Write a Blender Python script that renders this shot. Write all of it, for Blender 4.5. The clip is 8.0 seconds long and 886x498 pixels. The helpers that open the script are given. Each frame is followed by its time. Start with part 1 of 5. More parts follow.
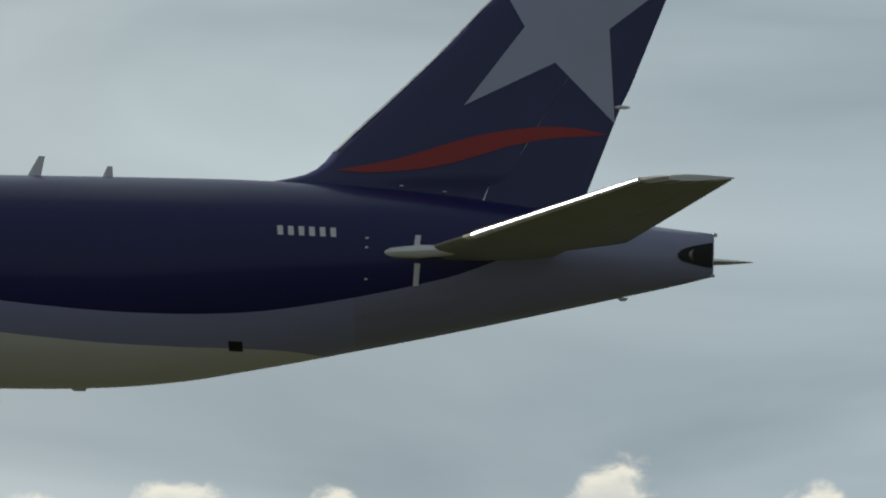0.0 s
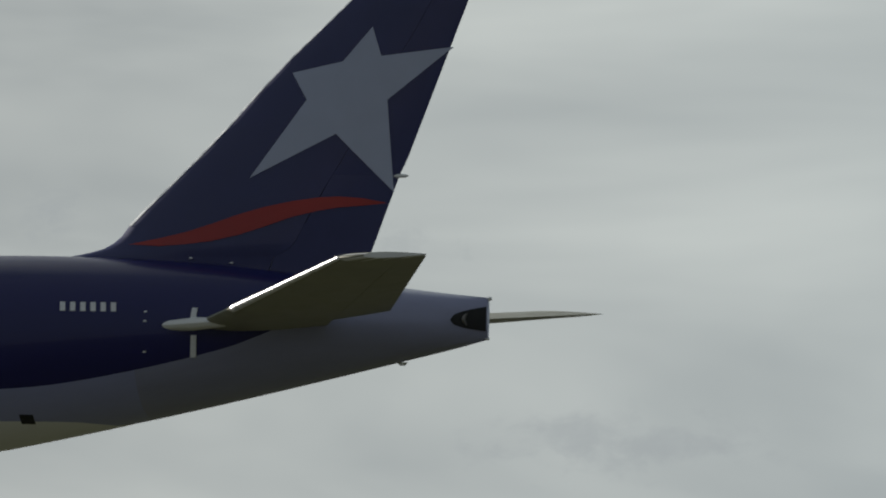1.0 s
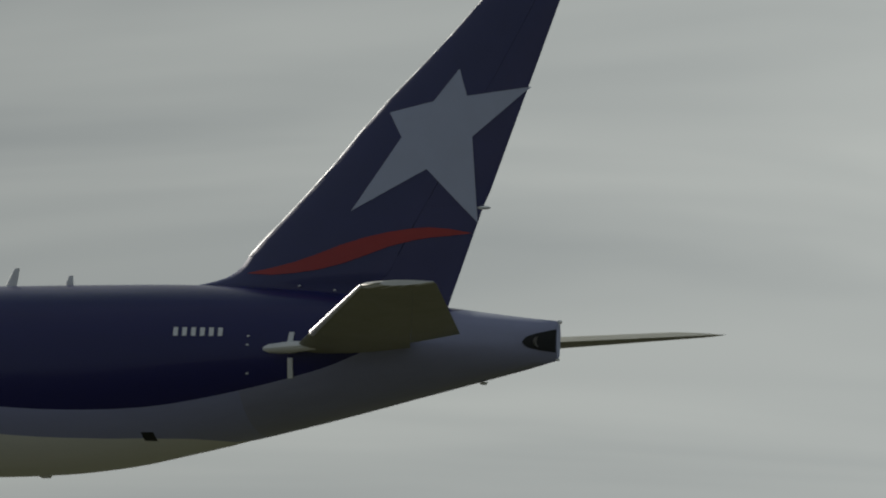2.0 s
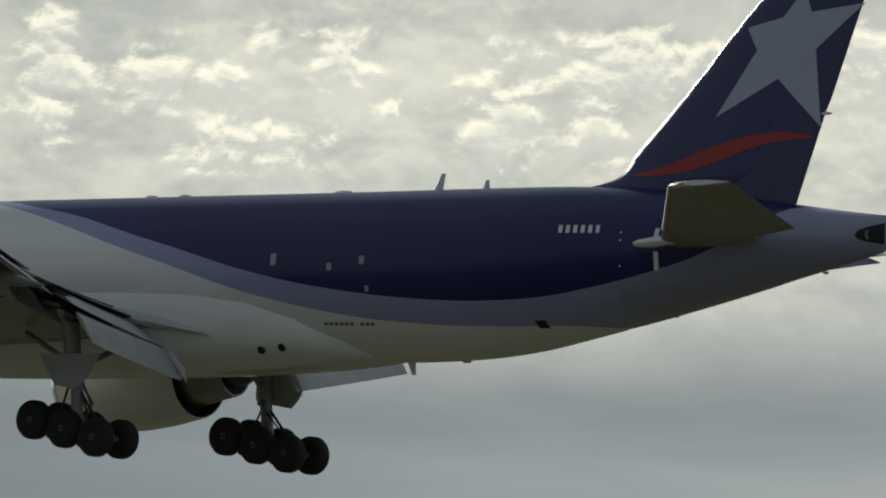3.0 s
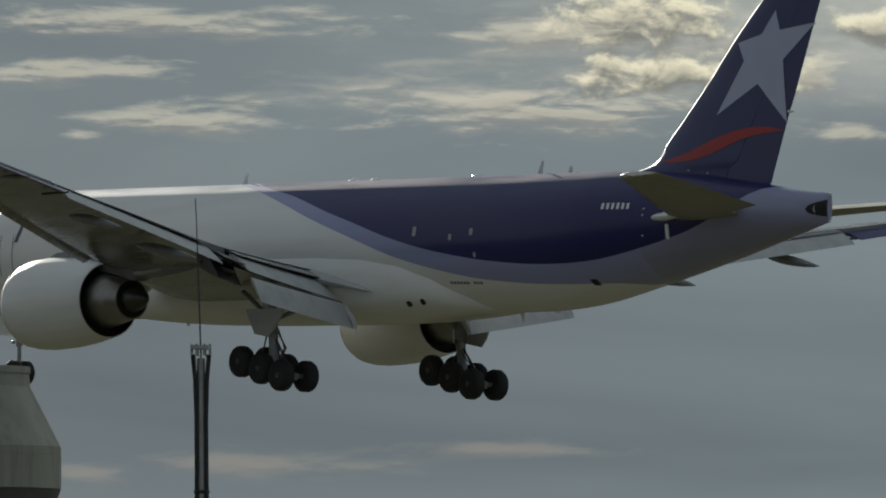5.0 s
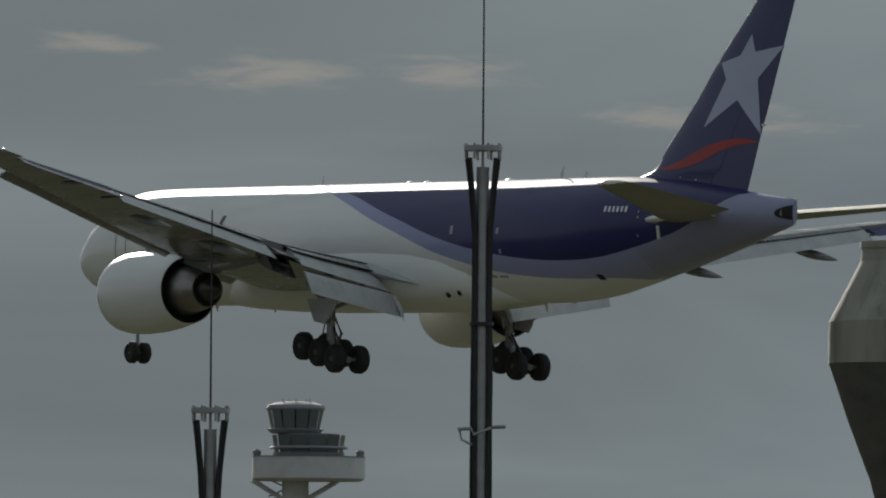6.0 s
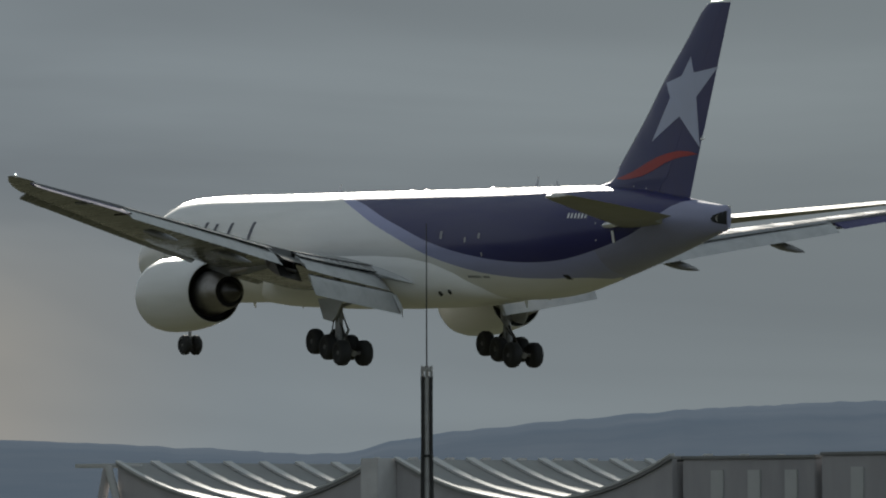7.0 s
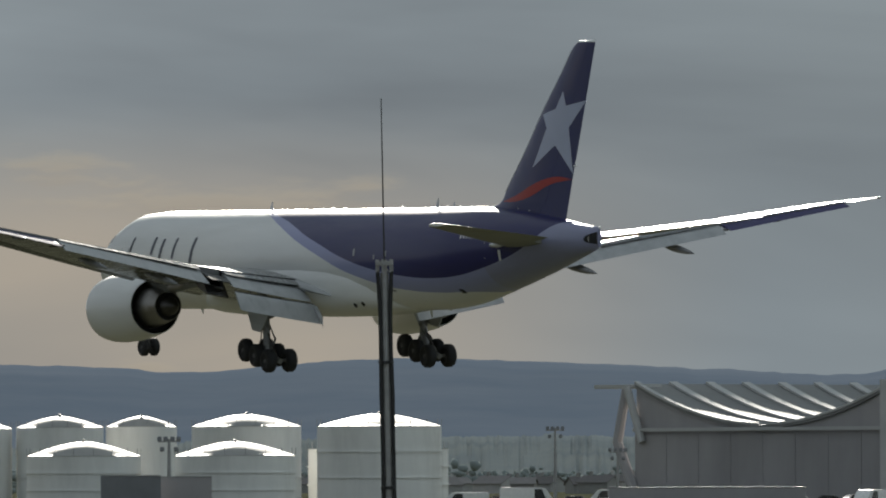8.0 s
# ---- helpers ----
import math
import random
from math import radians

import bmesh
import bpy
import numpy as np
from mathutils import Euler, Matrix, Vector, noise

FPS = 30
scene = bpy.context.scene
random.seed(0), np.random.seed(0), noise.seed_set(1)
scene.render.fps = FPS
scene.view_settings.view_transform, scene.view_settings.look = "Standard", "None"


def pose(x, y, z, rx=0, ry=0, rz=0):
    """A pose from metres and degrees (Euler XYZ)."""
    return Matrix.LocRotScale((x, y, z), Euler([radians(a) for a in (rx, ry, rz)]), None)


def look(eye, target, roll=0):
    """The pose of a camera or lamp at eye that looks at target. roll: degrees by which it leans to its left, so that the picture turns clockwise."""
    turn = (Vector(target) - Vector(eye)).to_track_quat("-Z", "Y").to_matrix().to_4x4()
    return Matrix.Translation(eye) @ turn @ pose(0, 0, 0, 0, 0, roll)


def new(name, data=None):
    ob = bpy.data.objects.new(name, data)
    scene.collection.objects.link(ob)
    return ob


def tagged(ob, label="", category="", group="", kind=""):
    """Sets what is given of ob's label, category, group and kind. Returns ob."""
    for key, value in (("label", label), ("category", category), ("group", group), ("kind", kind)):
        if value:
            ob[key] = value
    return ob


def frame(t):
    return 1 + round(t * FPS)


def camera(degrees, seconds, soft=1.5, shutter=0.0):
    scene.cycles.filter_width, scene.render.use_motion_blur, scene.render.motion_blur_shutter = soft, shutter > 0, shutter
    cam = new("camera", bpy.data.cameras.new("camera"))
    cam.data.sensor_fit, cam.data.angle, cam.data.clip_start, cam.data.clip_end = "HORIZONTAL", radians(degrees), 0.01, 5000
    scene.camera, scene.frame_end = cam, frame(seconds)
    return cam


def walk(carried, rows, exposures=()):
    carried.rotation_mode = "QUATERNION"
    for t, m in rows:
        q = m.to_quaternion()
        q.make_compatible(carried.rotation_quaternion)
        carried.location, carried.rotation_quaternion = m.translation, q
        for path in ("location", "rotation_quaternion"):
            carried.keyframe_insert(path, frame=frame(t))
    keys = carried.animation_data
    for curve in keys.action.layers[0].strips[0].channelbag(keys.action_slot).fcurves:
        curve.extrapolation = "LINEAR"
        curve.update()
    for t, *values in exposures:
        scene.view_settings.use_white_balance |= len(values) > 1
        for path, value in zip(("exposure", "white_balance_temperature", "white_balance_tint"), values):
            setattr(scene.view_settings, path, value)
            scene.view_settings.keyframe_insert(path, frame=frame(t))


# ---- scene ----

# The camera stands 4 m above the field and pans with a landing freighter.
EYE = Vector((0.0, 0.0, 4.0))


def heading(pan, tilt=0.0):
    """Unit direction; pan 0 looks along -Y, growing towards +X."""
    a, b = radians(pan), radians(tilt)
    return Vector((math.sin(a) * math.cos(b), -math.cos(a) * math.cos(b), math.sin(b)))


cam = camera(4.941, 8.0, soft=2.0)
PAN = [
    (0.0, -0.133, 8.141, -0.425), (0.5, 6.058, 8.062, -0.219), (1.0, 12.218, 7.683, -0.229),
    (1.2, 14.711, 7.561, -0.174), (2.3, 28.606, 6.309, 0.805), (2.5, 30.991, 6.005, 0.809),
    (3.0, 37.092, 5.025, 0.650), (3.5, 41.894, 4.140, 0.353), (4.0, 45.575, 3.658, 0.096),
    (4.5, 48.628, 3.318, 0.164), (5.0, 51.830, 3.001, 0.197), (5.2, 53.028, 2.790, 0.226),
    (6.3, 58.366, 2.151, 0.226), (6.5, 59.214, 2.053, -0.030), (7.0, 61.102, 1.695, -0.186),
    (7.5, 62.727, 1.467, -0.355), (8.0, 63.997, 1.264, -0.216)]
walk(cam, [(t, look(EYE, EYE + heading(p, e) * 100, r)) for t, p, e, r in PAN],
     exposures=[(0.0, 0.18), (0.5, 0.2), (1.0, 0.0), (3.0, 0.06), (4.5, 0.24), (6.5, 0.45), (8.0, 0.68)])

# ---------------------------------------------------------------- light
SUN_PAN, SUN_EL = 65.8, 16.5
sun = new("sun", bpy.data.lights.new("sun", "SUN"))
sun.data.energy, sun.data.angle, sun.data.color = 4.5, radians(0.6), (1.0, 0.94, 0.84)
sun.matrix_world = look(Vector((0, 0, 300)) + heading(SUN_PAN, SUN_EL) * 10, (0, 0, 300))


class Nodes:
    """Short-hand for node trees."""

    def __init__(self, tree):
        self.tree = tree

    def add(self, kind, **props):
        n = self.tree.nodes.new(kind)
        for key, value in props.items():
            setattr(n, key, value)
        return n

    def link(self, a, b):
        self.tree.links.new(a, b)

    def put(self, socket, value):
        if isinstance(value, bpy.types.NodeSocket):
            self.link(value, socket)
        else:
            socket.default_value = value

    def math(self, op, a, b=0.0, clamp=False):
        n = self.add("ShaderNodeMath", operation=op, use_clamp=clamp)
        self.put(n.inputs[0], a)
        self.put(n.inputs[1], b)
        return n.outputs[0]

    def smooth(self, v, lo, hi, to_lo=0.0, to_hi=1.0):
        n = self.add("ShaderNodeMapRange", interpolation_type="SMOOTHSTEP")
        self.put(n.inputs[0], v)
        for i, value in enumerate((lo, hi, to_lo, to_hi)):
            self.put(n.inputs[i + 1], value)
        return n.outputs[0]

    def noise(self, vec, scale, detail=5.0, rough=0.55, distortion=0.0):
        n = self.add("ShaderNodeTexNoise")
        if vec is not None:
            self.link(vec, n.inputs["Vector"])
        n.inputs["Scale"].default_value = scale
        n.inputs["Detail"].default_value = detail
        n.inputs["Roughness"].default_value = rough
        n.inputs["Distortion"].default_value = distortion
        return n.outputs["Fac"]

    def combine(self, x, y, z):
        n = self.add("ShaderNodeCombineXYZ")
        for i, v in enumerate((x, y, z)):
            self.put(n.inputs[i], v)
        return n.outputs[0]

    def mix(self, fac, a, b, blend="MIX"):
        n = self.add("ShaderNodeMix", data_type="RGBA", blend_type=blend)
        self.put(n.inputs["Factor"], fac)
        self.put(n.inputs[6], a)
        self.put(n.inputs[7], b)
        return n.outputs[2]

    def ramp(self, v, stops):
        n = self.add("ShaderNodeValToRGB")
        self.put(n.inputs[0], v)
        el = n.color_ramp.elements
        while len(el) < len(stops):
            el.new(0.5)
        for e, (p, c) in zip(el, stops):
            e.position, e.color = p, (*c, 1.0)
        return n.outputs[0]


def build_world():
    world = bpy.data.worlds.new("world")
    scene.world = world
    world.use_nodes = True
    world.node_tree.nodes.clear()
    n = Nodes(world.node_tree)
    sky = n.add("ShaderNodeTexSky", sky_type="NISHITA", sun_disc=False)
    sky.sun_elevation = radians(SUN_EL)
    sky.sun_rotation = radians(180 - SUN_PAN)
    sky.air_density, sky.dust_density = 1.0, 2.0
    co = n.add("ShaderNodeTexCoord").outputs["Generated"]
    sep = n.add("ShaderNodeSeparateXYZ")
    n.link(co, sep.inputs[0])
    x, y, z = sep.outputs
    deg = 180 / math.pi
    pan = n.math("MULTIPLY", n.math("ARCTAN2", x, n.math("MULTIPLY", y, -1.0)), deg)
    el = n.math("MULTIPLY", n.math("ARCSINE", z), deg)
    # thin high overcast, paler away from the sun's side
    base = n.ramp(n.math("DIVIDE", n.math("ADD", pan, 180.0), 360.0), [((p + 180) / 360, c) for p, c in SKY_STOPS])
    # slow swells in the overcast
    v1 = n.combine(n.math("MULTIPLY", pan, 0.16), n.math("MULTIPLY", el, 0.75), 3.0)
    swell = n.noise(v1, 1.0, 4.0, 0.5, 0.6)
    base = n.mix(1.0, base, n.ramp(swell, [(0.25, (0.70, 0.72, 0.74)), (0.75, (1.32, 1.30, 1.25))]), "MULTIPLY")
    # warm strip low in the sky towards the sun
    low = n.math("MULTIPLY", n.smooth(el, 2.2, 1.1), n.smooth(pan, 62.0, 65.3))
    low = n.math("MULTIPLY", low, n.smooth(swell, 0.3, 0.65, 0.5, 0.95))
    base = n.mix(low, base, (2.5, 2.2, 1.78, 1))
    # light breaking through high over the middle of the pan
    line = n.math("SUBTRACT", 4.45, n.math("MULTIPLY", n.math("MAXIMUM", n.math("SUBTRACT", pan, 41.0), 0.0), 0.085))
    over = n.math("SUBTRACT", el, line)
    region = n.math("MULTIPLY", n.smooth(over, -0.45, 0.35), n.math("MULTIPLY", n.smooth(pan, 22, 33), n.smooth(pan, 55, 49.5)))
    near_x = n.math("DIVIDE", n.math("SUBTRACT", pan, 40.0), 11.0)
    near_y = n.math("DIVIDE", n.math("SUBTRACT", over, 1.0), 1.5)
    near = n.math("ADD", n.math("MULTIPLY", near_x, near_x), n.math("MULTIPLY", near_y, near_y))
    glow = n.smooth(near, 1.6, 0.0)
    wash = n.smooth(n.noise(n.combine(n.math("MULTIPLY", pan, 1.4), n.math("MULTIPLY", el, 2.6), 31.0), 1.0, 7.0, 0.6, 0.3), 0.3, 0.7, 0.35, 0.75)
    base = n.mix(n.math("MULTIPLY", glow, n.math("MULTIPLY", region, wash)), base, (7.8, 7.8, 6.6, 1))

    # single clouds: heaps and streaks, with ragged edges and silver linings
    def swirl(kx, ky, dz, lift, rough):
        v = n.combine(n.math("MULTIPLY", pan, kx), n.math("MULTIPLY", n.math("ADD", el, lift), ky), dz)
        return n.noise(v, 1.0, 7.0, rough, 0.25)

    def spread(rows, lift):
        at = n.combine(pan, n.math("ADD", el, lift), 0.0)
        least = None
        for p, e, rx, ry in rows:
            v = n.add("ShaderNodeVectorMath", operation="MULTIPLY_ADD")
            n.link(at, v.inputs[0])
            v.inputs[1].default_value = (1 / rx, 1 / ry, 0.0)
            v.inputs[2].default_value = (-p / rx, -e / ry, 0.0)
            d = n.add("ShaderNodeVectorMath", operation="LENGTH")
            n.link(v.outputs[0], d.inputs[0])
            least = d.outputs["Value"] if least is None else n.math("SMOOTH_MIN", least, d.outputs["Value"])
        return n.math("SUBTRACT", 1.0, n.math("MINIMUM", least, 3.0))

    heap, heap_up = swirl(3.6, 5.6, 0.0, 0.0, 0.58), swirl(3.6, 5.6, 0.0, 0.05, 0.58)
    thread, thread_up = swirl(1.8, 9.0, 40.0, 0.0, 0.6), swirl(1.8, 9.0, 40.0, 0.03, 0.6)

    def clouds(under, rows, bright, dull, weight=1.0, ragged=3.2, soft=0.6, flat=False):
        here, up = (thread, thread_up) if flat else (heap, heap_up)
        f = n.math("ADD", spread(rows, 0.0), n.math("MULTIPLY", n.math("SUBTRACT", here, 0.47), ragged))
        g = n.math("ADD", spread(rows, 0.05), n.math("MULTIPLY", n.math("SUBTRACT", up, 0.47), ragged))
        lit = n.math("MULTIPLY", n.smooth(n.math("SUBTRACT", f, g), -0.25, 0.45), n.smooth(f, 1.3, 0.25, 0.25, 1.0))
        tone = n.mix(lit, (*dull, 1), (*bright, 1))
        return n.mix(n.math("MULTIPLY", n.smooth(f, 0.0, soft), weight), under, tone)

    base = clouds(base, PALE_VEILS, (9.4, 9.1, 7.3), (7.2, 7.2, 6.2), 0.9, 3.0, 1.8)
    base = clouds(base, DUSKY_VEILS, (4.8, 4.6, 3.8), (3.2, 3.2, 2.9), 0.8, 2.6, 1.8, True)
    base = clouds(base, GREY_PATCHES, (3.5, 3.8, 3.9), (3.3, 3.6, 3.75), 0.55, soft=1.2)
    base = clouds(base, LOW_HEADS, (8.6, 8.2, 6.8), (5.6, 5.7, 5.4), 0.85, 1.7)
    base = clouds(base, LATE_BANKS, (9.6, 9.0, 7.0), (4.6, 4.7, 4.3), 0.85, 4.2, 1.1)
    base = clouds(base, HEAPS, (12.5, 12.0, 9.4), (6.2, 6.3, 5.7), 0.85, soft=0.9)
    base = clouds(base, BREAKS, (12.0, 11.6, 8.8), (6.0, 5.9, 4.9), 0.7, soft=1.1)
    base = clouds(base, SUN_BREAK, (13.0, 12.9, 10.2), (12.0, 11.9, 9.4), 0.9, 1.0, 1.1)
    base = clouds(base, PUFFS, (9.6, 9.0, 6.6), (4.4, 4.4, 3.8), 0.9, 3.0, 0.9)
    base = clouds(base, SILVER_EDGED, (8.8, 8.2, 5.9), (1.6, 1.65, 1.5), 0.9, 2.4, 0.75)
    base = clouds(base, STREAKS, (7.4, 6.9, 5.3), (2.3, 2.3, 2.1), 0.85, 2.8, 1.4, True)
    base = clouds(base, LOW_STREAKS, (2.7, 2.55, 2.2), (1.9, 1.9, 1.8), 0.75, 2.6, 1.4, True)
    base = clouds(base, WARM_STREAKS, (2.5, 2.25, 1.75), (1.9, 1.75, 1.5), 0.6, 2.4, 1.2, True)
    both = n.mix(0.996, sky.outputs[0], base)
    bg = n.add("ShaderNodeBackground")
    n.link(both, bg.inputs[0])
    bg.inputs[1].default_value = 0.1
    out = n.add("ShaderNodeOutputWorld")
    n.link(bg.outputs[0], out.inputs[0])


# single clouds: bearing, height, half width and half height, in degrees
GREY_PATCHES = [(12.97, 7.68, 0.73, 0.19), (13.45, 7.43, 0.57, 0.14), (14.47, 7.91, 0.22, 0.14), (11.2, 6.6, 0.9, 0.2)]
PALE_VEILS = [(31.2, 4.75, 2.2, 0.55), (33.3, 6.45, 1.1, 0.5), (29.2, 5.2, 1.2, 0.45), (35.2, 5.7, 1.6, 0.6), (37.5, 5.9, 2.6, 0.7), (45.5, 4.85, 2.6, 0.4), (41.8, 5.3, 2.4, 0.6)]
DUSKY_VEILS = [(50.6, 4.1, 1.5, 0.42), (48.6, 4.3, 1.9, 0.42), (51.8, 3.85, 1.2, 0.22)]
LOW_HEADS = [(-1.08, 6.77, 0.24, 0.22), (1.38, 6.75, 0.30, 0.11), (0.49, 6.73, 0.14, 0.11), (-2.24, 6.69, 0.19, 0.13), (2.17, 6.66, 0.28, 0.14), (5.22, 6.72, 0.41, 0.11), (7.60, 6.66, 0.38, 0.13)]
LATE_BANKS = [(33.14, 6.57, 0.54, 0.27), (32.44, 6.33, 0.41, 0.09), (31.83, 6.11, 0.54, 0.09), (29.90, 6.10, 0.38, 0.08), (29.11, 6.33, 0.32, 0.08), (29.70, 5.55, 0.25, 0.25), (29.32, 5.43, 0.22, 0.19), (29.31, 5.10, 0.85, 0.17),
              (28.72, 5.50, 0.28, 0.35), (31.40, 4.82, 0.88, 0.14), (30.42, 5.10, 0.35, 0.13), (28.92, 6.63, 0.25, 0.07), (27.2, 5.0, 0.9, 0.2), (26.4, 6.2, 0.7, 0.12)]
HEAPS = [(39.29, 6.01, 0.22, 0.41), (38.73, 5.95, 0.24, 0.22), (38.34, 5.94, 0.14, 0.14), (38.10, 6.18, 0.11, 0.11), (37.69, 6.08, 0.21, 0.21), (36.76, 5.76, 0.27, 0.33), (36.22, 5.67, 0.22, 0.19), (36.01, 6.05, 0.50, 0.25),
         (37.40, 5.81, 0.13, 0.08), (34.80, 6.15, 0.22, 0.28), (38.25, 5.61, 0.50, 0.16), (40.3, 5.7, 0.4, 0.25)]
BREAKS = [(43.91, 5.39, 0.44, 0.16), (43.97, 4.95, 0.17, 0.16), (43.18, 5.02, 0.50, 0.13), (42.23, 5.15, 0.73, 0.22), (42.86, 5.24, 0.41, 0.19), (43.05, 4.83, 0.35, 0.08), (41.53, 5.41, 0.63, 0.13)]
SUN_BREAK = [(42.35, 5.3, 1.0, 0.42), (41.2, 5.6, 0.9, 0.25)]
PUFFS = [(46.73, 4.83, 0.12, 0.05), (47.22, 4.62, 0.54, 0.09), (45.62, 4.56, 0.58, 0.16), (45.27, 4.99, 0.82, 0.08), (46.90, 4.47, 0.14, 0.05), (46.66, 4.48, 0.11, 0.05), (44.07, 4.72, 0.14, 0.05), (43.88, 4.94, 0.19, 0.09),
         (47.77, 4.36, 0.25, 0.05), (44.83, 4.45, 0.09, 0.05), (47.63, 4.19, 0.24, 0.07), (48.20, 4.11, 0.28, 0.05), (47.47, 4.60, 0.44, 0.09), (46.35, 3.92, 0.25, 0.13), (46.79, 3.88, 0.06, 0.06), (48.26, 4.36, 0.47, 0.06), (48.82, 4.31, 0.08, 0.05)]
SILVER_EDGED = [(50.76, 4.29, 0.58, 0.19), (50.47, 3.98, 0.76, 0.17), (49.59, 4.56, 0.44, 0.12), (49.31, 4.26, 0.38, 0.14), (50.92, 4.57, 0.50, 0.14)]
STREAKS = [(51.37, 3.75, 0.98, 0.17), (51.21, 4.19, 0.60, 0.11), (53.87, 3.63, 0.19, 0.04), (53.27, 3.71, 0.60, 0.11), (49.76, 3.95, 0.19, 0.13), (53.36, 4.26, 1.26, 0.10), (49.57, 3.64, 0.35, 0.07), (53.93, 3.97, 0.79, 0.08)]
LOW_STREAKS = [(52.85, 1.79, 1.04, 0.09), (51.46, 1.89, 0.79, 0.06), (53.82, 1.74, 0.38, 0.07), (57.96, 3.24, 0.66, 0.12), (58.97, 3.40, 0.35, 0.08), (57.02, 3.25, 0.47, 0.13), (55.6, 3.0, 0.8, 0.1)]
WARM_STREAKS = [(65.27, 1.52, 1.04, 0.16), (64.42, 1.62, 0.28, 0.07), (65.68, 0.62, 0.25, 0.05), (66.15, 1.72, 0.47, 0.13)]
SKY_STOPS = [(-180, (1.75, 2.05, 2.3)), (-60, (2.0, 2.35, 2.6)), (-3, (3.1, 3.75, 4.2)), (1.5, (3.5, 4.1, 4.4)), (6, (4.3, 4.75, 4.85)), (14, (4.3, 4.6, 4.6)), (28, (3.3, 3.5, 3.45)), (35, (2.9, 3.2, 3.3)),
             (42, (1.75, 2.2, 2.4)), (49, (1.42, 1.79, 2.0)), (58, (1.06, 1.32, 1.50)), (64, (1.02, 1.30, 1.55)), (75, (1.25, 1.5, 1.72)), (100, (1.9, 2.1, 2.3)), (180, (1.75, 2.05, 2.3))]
build_world()


# ---------------------------------------------------------------- materials
def material(name, color, rough=0.5, metal=0.0, coat=0.0, grain=0.0, grain_scale=4.0, stain=0.0, stain_scale=0.6,
             bump=0.0, bump_scale=20.0, stretch=(1, 1, 1), stain_color=None, per_piece=0.0):
    m = bpy.data.materials.new(name)
    m.use_nodes = True
    n = Nodes(m.node_tree)
    b = m.node_tree.nodes["Principled BSDF"]
    b.inputs["Roughness"].default_value = rough
    b.inputs["Metallic"].default_value = metal
    b.inputs["Coat Weight"].default_value = coat
    b.inputs["Coat Roughness"].default_value = 0.07
    co = n.add("ShaderNodeTexCoord").outputs["Object"]
    mp = n.add("ShaderNodeMapping")
    n.link(co, mp.inputs["Vector"])
    mp.inputs["Scale"].default_value = stretch
    vec = mp.outputs[0]
    out = (*color, 1.0)
    if stain:
        s = n.smooth(n.noise(vec, stain_scale, 6.0, 0.6, 0.4), 0.42, 0.75)
        dark = stain_color or tuple(c * 0.45 for c in color)
        out = n.mix(n.math("MULTIPLY", s, stain), out, (*dark, 1.0))
    if grain:
        g = n.noise(vec, grain_scale, 5.0, 0.6)
        out = n.mix(1.0, out, n.ramp(g, [(0.25, (1 - grain,) * 3), (0.75, (1 + grain * 0.6,) * 3)]), "MULTIPLY")
        r = n.smooth(g, 0.3, 0.7, max(rough - 0.06, 0.02), min(rough + 0.08, 1.0))
        n.link(r, b.inputs["Roughness"])
    if per_piece:
        rnd = n.add("ShaderNodeObjectInfo").outputs["Random"]
        out = n.mix(1.0, out, n.ramp(rnd, [(0.0, (1 - per_piece,) * 3), (1.0, (1 + per_piece,) * 3)]), "MULTIPLY")
    n.put(b.inputs["Base Color"], out)
    if bump:
        bp = n.add("ShaderNodeBump")
        bp.inputs["Strength"].default_value = bump
        bp.inputs["Distance"].default_value = 0.05
        n.link(n.noise(vec, bump_scale, 4.0, 0.6), bp.inputs["Height"])
        n.link(bp.outputs[0], b.inputs["Normal"])
    return m


STREAK = (0.15, 1.0, 1.0)
WHITE = material("white_paint", (0.78, 0.78, 0.76), 0.34, coat=0.35, grain=0.06, grain_scale=1.2, stain=0.25, stain_scale=0.5, stretch=STREAK, stain_color=(0.52, 0.51, 0.47))
NAVY = material("navy_paint", (0.0078, 0.0087, 0.096), 0.36, coat=0.26, grain=0.12, grain_scale=0.8, stain=0.15, stain_scale=0.4, stretch=STREAK)
BAND = material("periwinkle_paint", (0.30, 0.32, 0.53), 0.34, coat=0.3, grain=0.07, grain_scale=1.0, stain=0.2, stain_scale=0.5, stretch=STREAK)
TAILGREY = material("tail_grey_paint", (0.28, 0.29, 0.43), 0.36, coat=0.3, grain=0.08, grain_scale=1.1, stain=0.25, stain_scale=0.5, stretch=STREAK)
FIN_BLUE = material("fin_blue_paint", (0.036, 0.041, 0.138), 0.42, coat=0.35, grain=0.12, grain_scale=0.7, stain=0.12, stain_scale=0.5)
STAR_GREY = material("star_paint", (0.44, 0.48, 0.64), 0.4, coat=0.2, grain=0.05, grain_scale=1.0)
RED = material("red_paint", (0.36, 0.028, 0.028), 0.4, coat=0.2, grain=0.1, grain_scale=1.0)
WING_GREY = material("wing_grey_paint", (0.225, 0.23, 0.23), 0.22, grain=0.12, grain_scale=1.3, stain=0.5, stain_scale=0.7, stretch=(0.3, 1, 1), stain_color=(0.10, 0.098, 0.09))
# grey aileron, darkened and blued for its shaded side reflecting the sky
AILERON_SHADE = material("aileron_sky_shade", (0.050, 0.045, 0.135), 0.4, grain=0.12, grain_scale=1.3, stain=0.3, stain_scale=0.7)
STAB_GREY = material("stabilizer_grey_paint", (0.31, 0.305, 0.235), 0.45, grain=0.08, grain_scale=1.3, stain=0.3, stain_scale=0.5)
FLAP_GREY = material("flap_grey_paint", (0.46, 0.47, 0.47), 0.62, grain=0.1, grain_scale=1.6, stain=0.3, stain_scale=1.2, stretch=(0.3, 1, 1))
